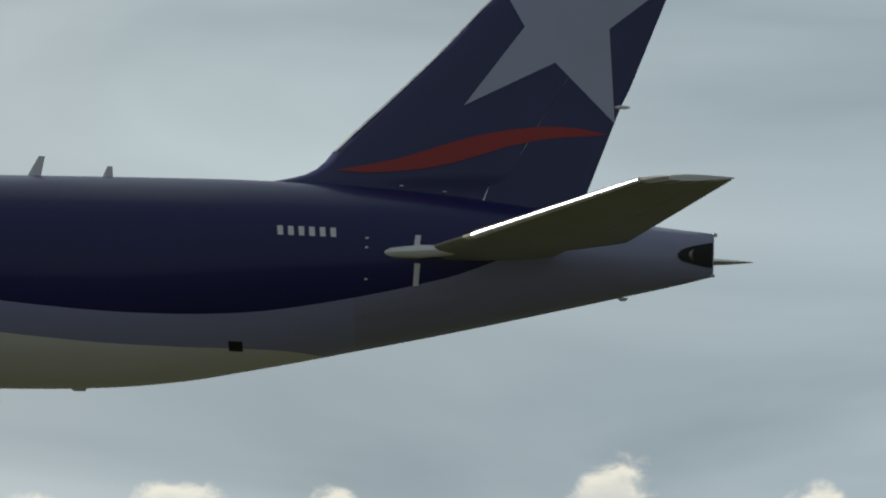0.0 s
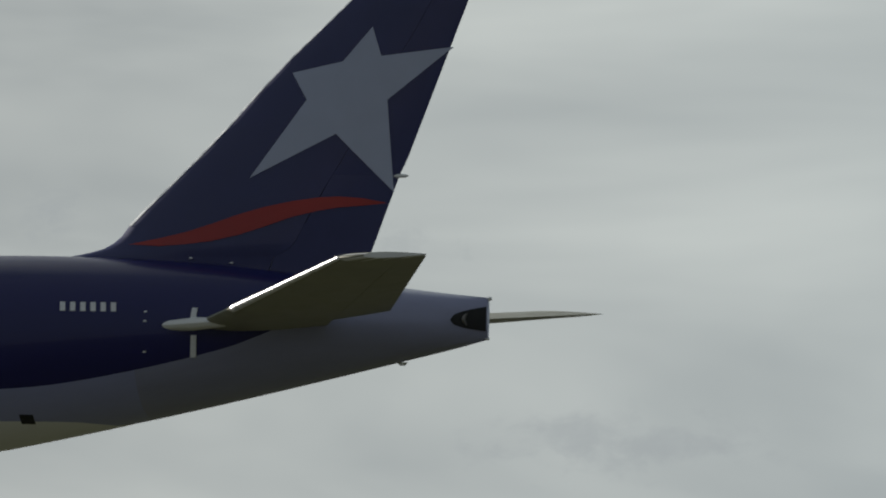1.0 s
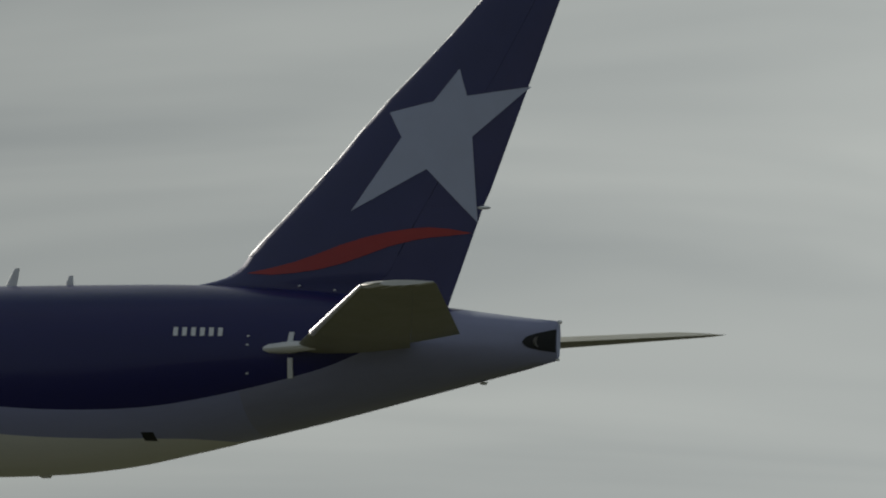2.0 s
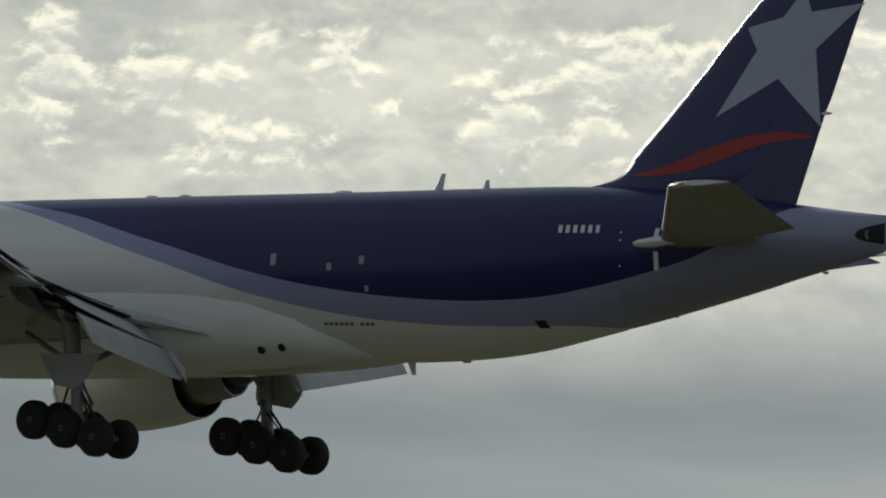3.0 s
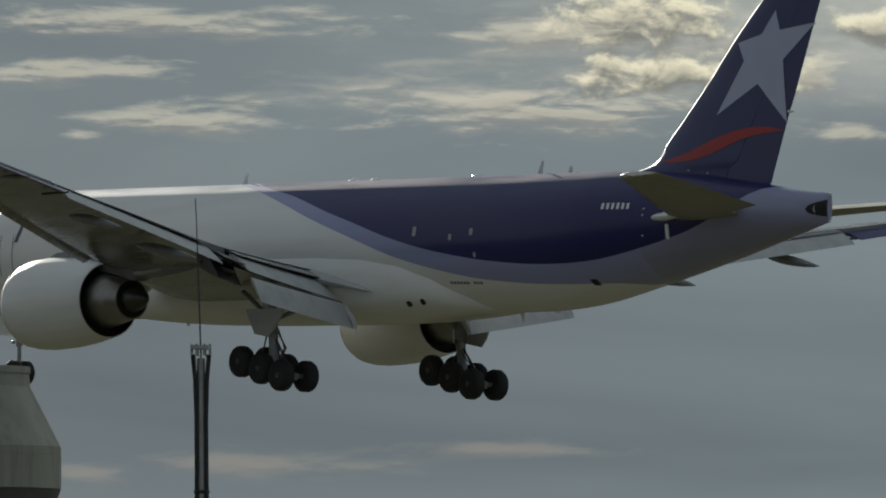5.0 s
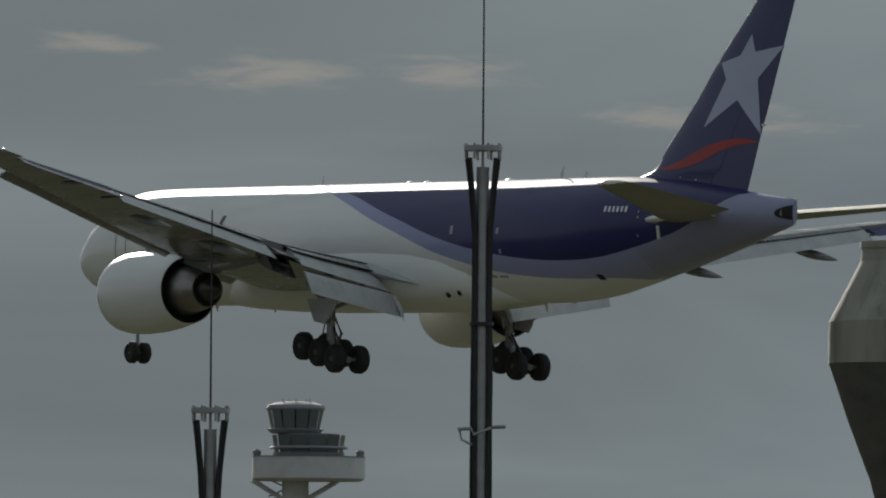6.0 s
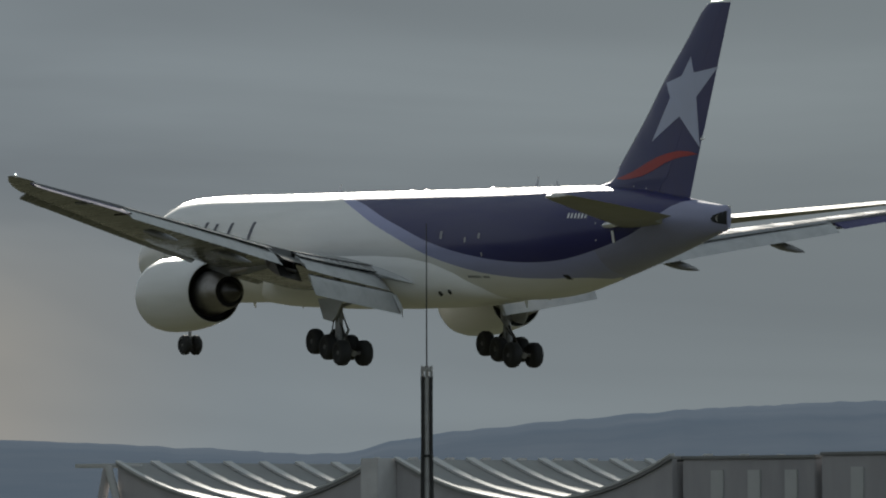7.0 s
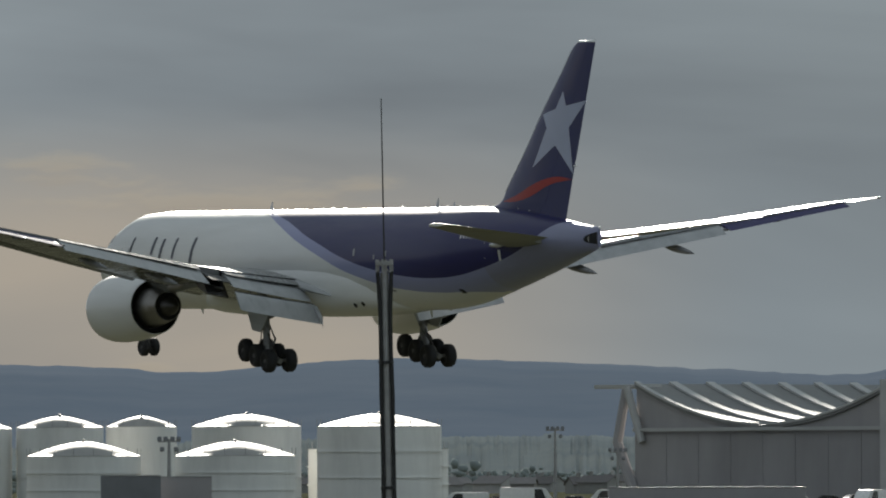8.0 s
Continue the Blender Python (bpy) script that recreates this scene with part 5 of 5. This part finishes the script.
def build_block(corner, width, depth, height, label):
    b = new("apron_building")
    b.matrix_basis = Matrix(((ACROSS.x, DEPTH.x, 0, corner.x), (ACROSS.y, DEPTH.y, 0, corner.y), (0, 0, 1, 0), (0, 0, 0, 1)))
    tagged(b, label, "building", group="service buildings beside the hangars")
    part("wall", box(pose(width / 2, depth / 2, -0.3), width, depth, height + 0.3, 0.15), HALL_WALL, b)
    part("roof", box(pose(width / 2, depth / 2, height + 0.004), width * 1.01, depth * 1.02, 0.5, 0.1), HALL_ROOF, b)
    k = 0
    x = 2.0
    while x < width - 2.5:
        part("panel", box(pose(x + 1.4, -0.12, 1.0), 2.4, 0.3, height * (0.55 + 0.3 * (k % 2)), 0.04), HALL_RIB if k % 2 else HALL_ROOF, b)
        x += 3.6
        k += 1


build_block(after + DEPTH * 1.0, 26.0, 30.0, hall_top * 0.97, "grey panelled service block beside the hangars")
build_block(after + ACROSS * 28, 30.0, 26.0, hall_top * 0.99, "grey service block with upright wall panels")


# ---------------------------------------------------------------- fuel tanks
def build_tank(pan, dist, half_deg, rim_el, peak_el, ladder):
    r = dist * math.tan(radians(half_deg))
    zr, zp = 4.0 + dist * math.tan(radians(rim_el)), 4.0 + dist * math.tan(radians(peak_el))
    p = heading(pan) * dist
    t = new("fuel_tank")
    t.matrix_basis = pose(p.x, p.y, 0, 0, 0, pan)
    tagged(t, "white cylindrical fuel storage tank with a shallow domed roof", "fuel tank", group="fuel tanks at the tank farm")
    up = Matrix.Rotation(-math.pi / 2, 4, "Y")
    part("shell", lathe([(-0.2, r * 0.2), (-0.2, r), (zr, r), (zr, r * 0.9)], up, 48), TANK_WALL, t, sharp=30)
    prof = [(zr + 0.01, r * 1.01)] + [(zr + (zp - zr) * (1 - (1 - k / 8) ** 1.6), r * (1 - k / 8) * 1.0) for k in range(0, 9)]
    part("roof", lathe(prof, up, 48), TANK_ROOF, t, "shallow sunlit domed roof", sharp=40)
    for f in (0.36, 0.68):
        part("wind_girder", lathe([(zr * f, r), (zr * f, r * 1.018), (zr * f + 0.18, r * 1.018), (zr * f + 0.18, r)], up, 48), TANK_WALL, t)
    bm = bmesh.new()
    for k in range(18):
        a = k * math.tau / 18
        tube_into(bm, [(r * math.cos(a), r * math.sin(a), zr), (r * math.cos(a), r * math.sin(a), zr + 0.9)], 0.035, 4)
    tagged(part("rail_posts", bm, POLE, t), kind="stuff")
    part("roof_vent", lathe([(zp - 0.05, 0.16), (zp + 0.2, 0.16), (zp + 0.22, 0.24), (zp + 0.3, 0.03)], up, 12), POLE, t)
    if ladder:
        n = 16
        bm = bmesh.new()
        pts = []
        for k in range(n + 1):
            a = radians(-90 - 52 + 70 * k / n)
            pts.append((r * 1.03 * math.cos(a) * -1, r * 1.03 * math.sin(a), zr * k / n))
        tube_into(bm, pts, 0.22, 6)
        part("spiral_stair", bm, POLE, t, "grey stair climbing round the tank")
    return t


def px_pan(x):
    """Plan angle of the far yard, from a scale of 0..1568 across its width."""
    return 63.997 + math.degrees(math.atan((784 - x) / 18170.0))


for x0, x1, dist, rim, peak, ladder in ((560, 780, 1300, .277, .347, True), (338, 532, 1330, .278, .346, False), (186, 312, 1420, .278, .338, False), (28, 182, 1400, .275, .338, False), (-130, 20, 1400, .27, .335, False),
                                        (308, 522, 1210, .115, .195, True), (46, 248, 1210, .115, .197, False)):
    build_tank((px_pan(x0) + px_pan(x1)) / 2, dist, (px_pan(x0) - px_pan(x1)) / 2, rim, peak, ladder)
# low annex ring beside the tall tank
build_tank(px_pan(668), 1340, (px_pan(545) - px_pan(793)) / 2, .150, .155, True)


# ---------------------------------------------------------------- yard: vehicles, containers, lamps
def build_vehicle(pan, dist, length, height, mat, label, kind, turn=0.0, van=True):
    p = heading(pan) * dist
    v = new(kind)
    v.matrix_basis = pose(p.x, p.y, 0.0, 0, 0, pan + turn)
    tagged(v, label, kind, group="vehicles parked in the yard")
    w = 1.9
    L, H = length / 2, height
    if van:
        side = [(-L, 0.45), (L, 0.45), (L, 1.05), (L - 0.25, 1.25), (L - 1.1, H * 0.95), (L - 1.6, H), (-L + 0.15, H), (-L, H - 0.15)]
    else:
        side = [(-L, 0.4), (L, 0.4), (L, 0.8), (L - 0.9, 0.95), (L - 1.6, H), (-L + 1.0, H), (-L + 0.25, 0.98), (-L, 0.9)]
    bm = rings([[(x, y * w / 2 * k, z) for x, z in side] for y, k in ((-1, 0.94), (-0.97, 1), (0.97, 1), (1, 0.94))])
    part("body", bm, mat, v)
    g = [(L - 1.05, 1.25), (L - 1.55, H * 0.92), (L - 2.4, H * 0.92), (L - 2.4, 1.25)] if van else [(L - 1.1, 0.98), (L - 1.7, H * 0.95), (-L + 1.1, H * 0.95), (-L + 0.5, 0.98)]
    for s in (1, -1):
        part("window", rings([[(x, s * (w / 2 + 0.001), z) for x, z in g], [(x, s * (w / 2 + 0.015), z) for x, z in g]]), GLASS, v)
        for x in (-L + 0.8, L - 0.85):
            part("wheel", lathe([(-0.1, 0.05), (-0.1, 0.3), (-0.06, 0.34), (0.06, 0.34), (0.1, 0.3), (0.1, 0.05)], pose(x, s * (w / 2 - 0.1), 0.34, 0, 0, 90), 16), RUBBER, v)
    return v


build_vehicle(px_pan(932), 1180, 6.4, 2.6, CAR_WHITE, "white delivery van parked in the yard", "van", turn=180)
build_vehicle(px_pan(842), 1270, 4.4, 1.5, CAR_GREY, "grey car parked in the yard", "car", van=False)
build_vehicle(px_pan(815), 1275, 4.4, 1.5, CAR_WHITE, "white car parked in the yard", "car", van=False, turn=20)
build_vehicle(px_pan(880), 1268, 4.4, 1.5, CAR_DARK, "dark car parked in the yard", "car", van=False)
build_vehicle(px_pan(822), 1170, 5.4, 2.1, CAR_WHITE, "white van with a low roof in the yard", "van")
build_vehicle(px_pan(1080), 1230, 5.5, 2.3, CAR_WHITE, "white box van beside the hangar", "van")
build_vehicle(px_pan(1540), 1120, 5.2, 2.3, CAR_WHITE, "white van beside the fence", "van", turn=60)
for i, xx in enumerate((1010, 1130, 1190, 1250, 1330, 1400, 1460, 1510)):
    build_vehicle(px_pan(xx), 1240 + 10 * (i % 3), 4.4, 1.5, (CAR_GREY, CAR_DARK, CAR_WHITE)[i % 3], ("grey", "dark", "white")[i % 3] + " car parked in front of the hangar", "car", van=False, turn=25 * (i % 2))


def build_container(pan, dist, length, height, mat, label):
    p = heading(pan) * dist
    c = new("storage_container")
    c.matrix_basis = pose(p.x, p.y, 0, 0, 0, pan)
    tagged(c, label, "container")
    part("body", box(pose(0, 0, 0.1), length, 2.6, height, 0.06), mat, c)
    for k in range(int(length / 0.6)):
        part("rib", box(pose(-length / 2 + 0.3 + 0.6 * k, -1.32, 0.25), 0.28, 0.08, height - 0.3), mat, c)
    part("roof_edge", box(pose(0, 0, height + 0.105), length * 1.01, 2.7, 0.12, 0.03), POLE, c)


build_container(px_pan(230), 1130, 6.6, 3.95, TOWER_DARK, "dark grey raised container in the tank yard")
build_container(px_pan(325), 1135, 6.0, 3.8, HALL_WALL, "grey container beside the tanks")
build_container(px_pan(1250), 1150, 22.0, 2.4, HALL_WALL, "long low grey cabin row in front of the hangar")


def build_lamp_mast(pan, dist, top_el):
    p = heading(pan) * dist
    z = 4.0 + dist * math.tan(radians(top_el))
    l = new("floodlight_mast")
    l.matrix_basis = pose(p.x, p.y, 0, 0, 0, pan)
    tagged(l, "thin floodlight mast in the yard", "floodlight mast")
    part("pole", tube([(0, 0, -0.1), (0, 0, z)], [0.3, 0.16], 8), POLE, l)
    part("crossbar", tube([(-1.3, 0, z - 0.3), (1.3, 0, z - 0.3)], 0.1, 6), POLE, l)
    for k in (-1.1, -0.4, 0.4, 1.1):
        part("floodlight", box(pose(k, -0.2, z - 0.2, 20, 0, 0), 0.5, 0.4, 0.45, 0.05), TOWER_DARK, l)
    for k in (-0.8, 0.8):
        part("floodlight", box(pose(k, -0.2, z - 1.4, 20, 0, 0), 0.5, 0.4, 0.45, 0.05), TOWER_DARK, l)


build_lamp_mast(px_pan(981), 1500, .262)
build_lamp_mast(px_pan(298), 1180, .21)
build_lamp_mast(px_pan(1092), 1450, .14)


# ---------------------------------------------------------------- far belt of trees, haze in its colour
def build_tree_belt():
    bm = bmesh.new()
    rng = random.Random(7)
    for k in range(3800):
        pan = rng.uniform(58.0, 69.5)
        d = rng.uniform(2500, 3280)
        p = heading(pan) * d
        hgt = rng.uniform(2.0, 5.5) * (1.5 if rng.random() < 0.08 else 1)
        for j in range(6):
            r = hgt * rng.uniform(0.10, 0.18)
            c = Vector((p.x + rng.uniform(-4, 4), p.y + rng.uniform(-4, 4), hgt * rng.uniform(0.1, 0.9)))
            mm = Matrix.Translation(c) @ Matrix.Diagonal((r * rng.uniform(.8, 1.3), r * rng.uniform(.8, 1.3), r * rng.uniform(.7, 1.2), 1)) @ Matrix.Rotation(rng.uniform(0, 6), 4, "Z")
            vs = []
            base = len(bm.verts)
            t = (1 + 5 ** 0.5) / 2
            for q in ((-1, t, 0), (1, t, 0), (-1, -t, 0), (1, -t, 0), (0, -1, t), (0, 1, t), (0, -1, -t), (0, 1, -t), (t, 0, -1), (t, 0, 1), (-t, 0, -1), (-t, 0, 1)):
                vs.append(bm.verts.new(mm @ (Vector(q).normalized() * rng.uniform(0.75, 1.2))))
            for f in ((0, 11, 5), (0, 5, 1), (0, 1, 7), (0, 7, 10), (0, 10, 11), (1, 5, 9), (5, 11, 4), (11, 10, 2), (10, 7, 6), (7, 1, 8), (3, 9, 4), (3, 4, 2), (3, 2, 6), (3, 6, 8), (3, 8, 9), (4, 9, 5), (2, 4, 11), (6, 2, 10), (8, 6, 7), (9, 8, 1)):
                bm.faces.new([vs[i] for i in f]).smooth = True
    me = bpy.data.meshes.new("tree_belt")
    bm.to_mesh(me)
    bm.free()
    me.materials.append(WOOD_HAZE)
    tagged(new("tree_belt", me), "far woodland belt at the edge of the field, haze in its colour", "trees", kind="stuff")


build_tree_belt()


# ---------------------------------------------------------------- low houses between the yard and the ridge
def build_house(pan, dist, w, d, h, turn):
    p = heading(pan) * dist
    house = new("house")
    house.matrix_basis = pose(p.x, p.y, 0, 0, 0, pan + turn)
    tagged(house, "small pale rendered house with a pitched roof at the field's edge", "house", group="houses at the field's edge")
    part("wall", rings([[(x, -d / 2, -0.2), (x, -d / 2, h), (x, 0, h + d * 0.26), (x, d / 2, h), (x, d / 2, -0.2)] for x in (-w / 2, w / 2)]), HOUSE_WALL, house, smooth=False)
    for k in (-1, 1):
        part("roof", rings([[(x, k * (d / 2 + 0.35), h - 0.12), (x, 0, h + d * 0.26 + 0.08), (x, 0, h + d * 0.26 + 0.24), (x, k * (d / 2 + 0.35), h + 0.06)] for x in (-w / 2 - 0.3, w / 2 + 0.3)]), HOUSE_ROOF, house, smooth=False)
    part("chimney", box(pose(w * 0.25, 0, h + d * 0.1), 0.6, 0.6, d * 0.16 + 1.1, 0.03), HOUSE_WALL, house)
    for k in (-0.28, 0.0, 0.28):
        part("window", box(pose(k * w, -d / 2 - 0.01, h * 0.35), 0.9, 0.06, h * 0.42, 0.01), TOWER_DARK, house)


town = random.Random(31)
for k in range(34):
    build_house(town.uniform(62.75, 64.0) if k < 22 else town.uniform(64.0, 66.4), town.uniform(2050, 2900), town.uniform(5, 9), town.uniform(4, 6), town.uniform(1.9, 2.6), town.uniform(-40, 40))


# ---------------------------------------------------------------- movement
def motions():
    """The airliner's glide: seconds, nose position from the camera, roll, pitch, yaw."""
    rows = [
        (0.0, 54.66, -298.64, 43.05, -1.70, -2.06, -3.18), (0.5, 90.37, -298.54, 41.36, -2.07, -1.98, -2.62),
        (1.0, 125.93, -298.25, 39.65, -2.45, -1.95, -2.20), (1.2, 140.10, -298.08, 38.97, -2.30, -1.92, -1.99),
        (2.3, 217.48, -296.41, 35.17, -1.00, -1.73, -1.14), (2.5, 231.45, -296.01, 34.48, -0.60, -1.66, -0.95),
        (3.0, 266.25, -294.80, 32.70, -0.40, -1.61, -0.58), (3.5, 300.82, -293.36, 30.90, -0.45, -1.57, -0.14),
        (4.0, 335.21, -291.71, 29.09, -0.18, -1.44, 0.31), (4.5, 369.44, -289.86, 27.26, 0.18, -1.34, 0.66),
        (5.0, 403.49, -287.79, 25.42, 0.45, -1.25, 0.93), (5.2, 417.07, -286.90, 24.67, 0.48, -1.22, 0.99),
        (6.3, 491.19, -281.44, 20.53, 0.72, -1.03, 1.60), (6.5, 504.60, -280.31, 19.74, 0.68, -1.00, 1.71),
        (7.0, 537.96, -277.35, 17.84, 0.19, -0.99, 2.01), (7.5, 571.07, -274.28, 15.90, -0.65, -0.99, 2.39),
        (8.0, 603.98, -271.02, 13.94, -1.65, -1.02, 2.79)]
    walk(airliner, [(t, pose(x, y, z + EYE.z, rx, ry, rz)) for t, x, y, z, rx, ry, rz in rows])


motions()
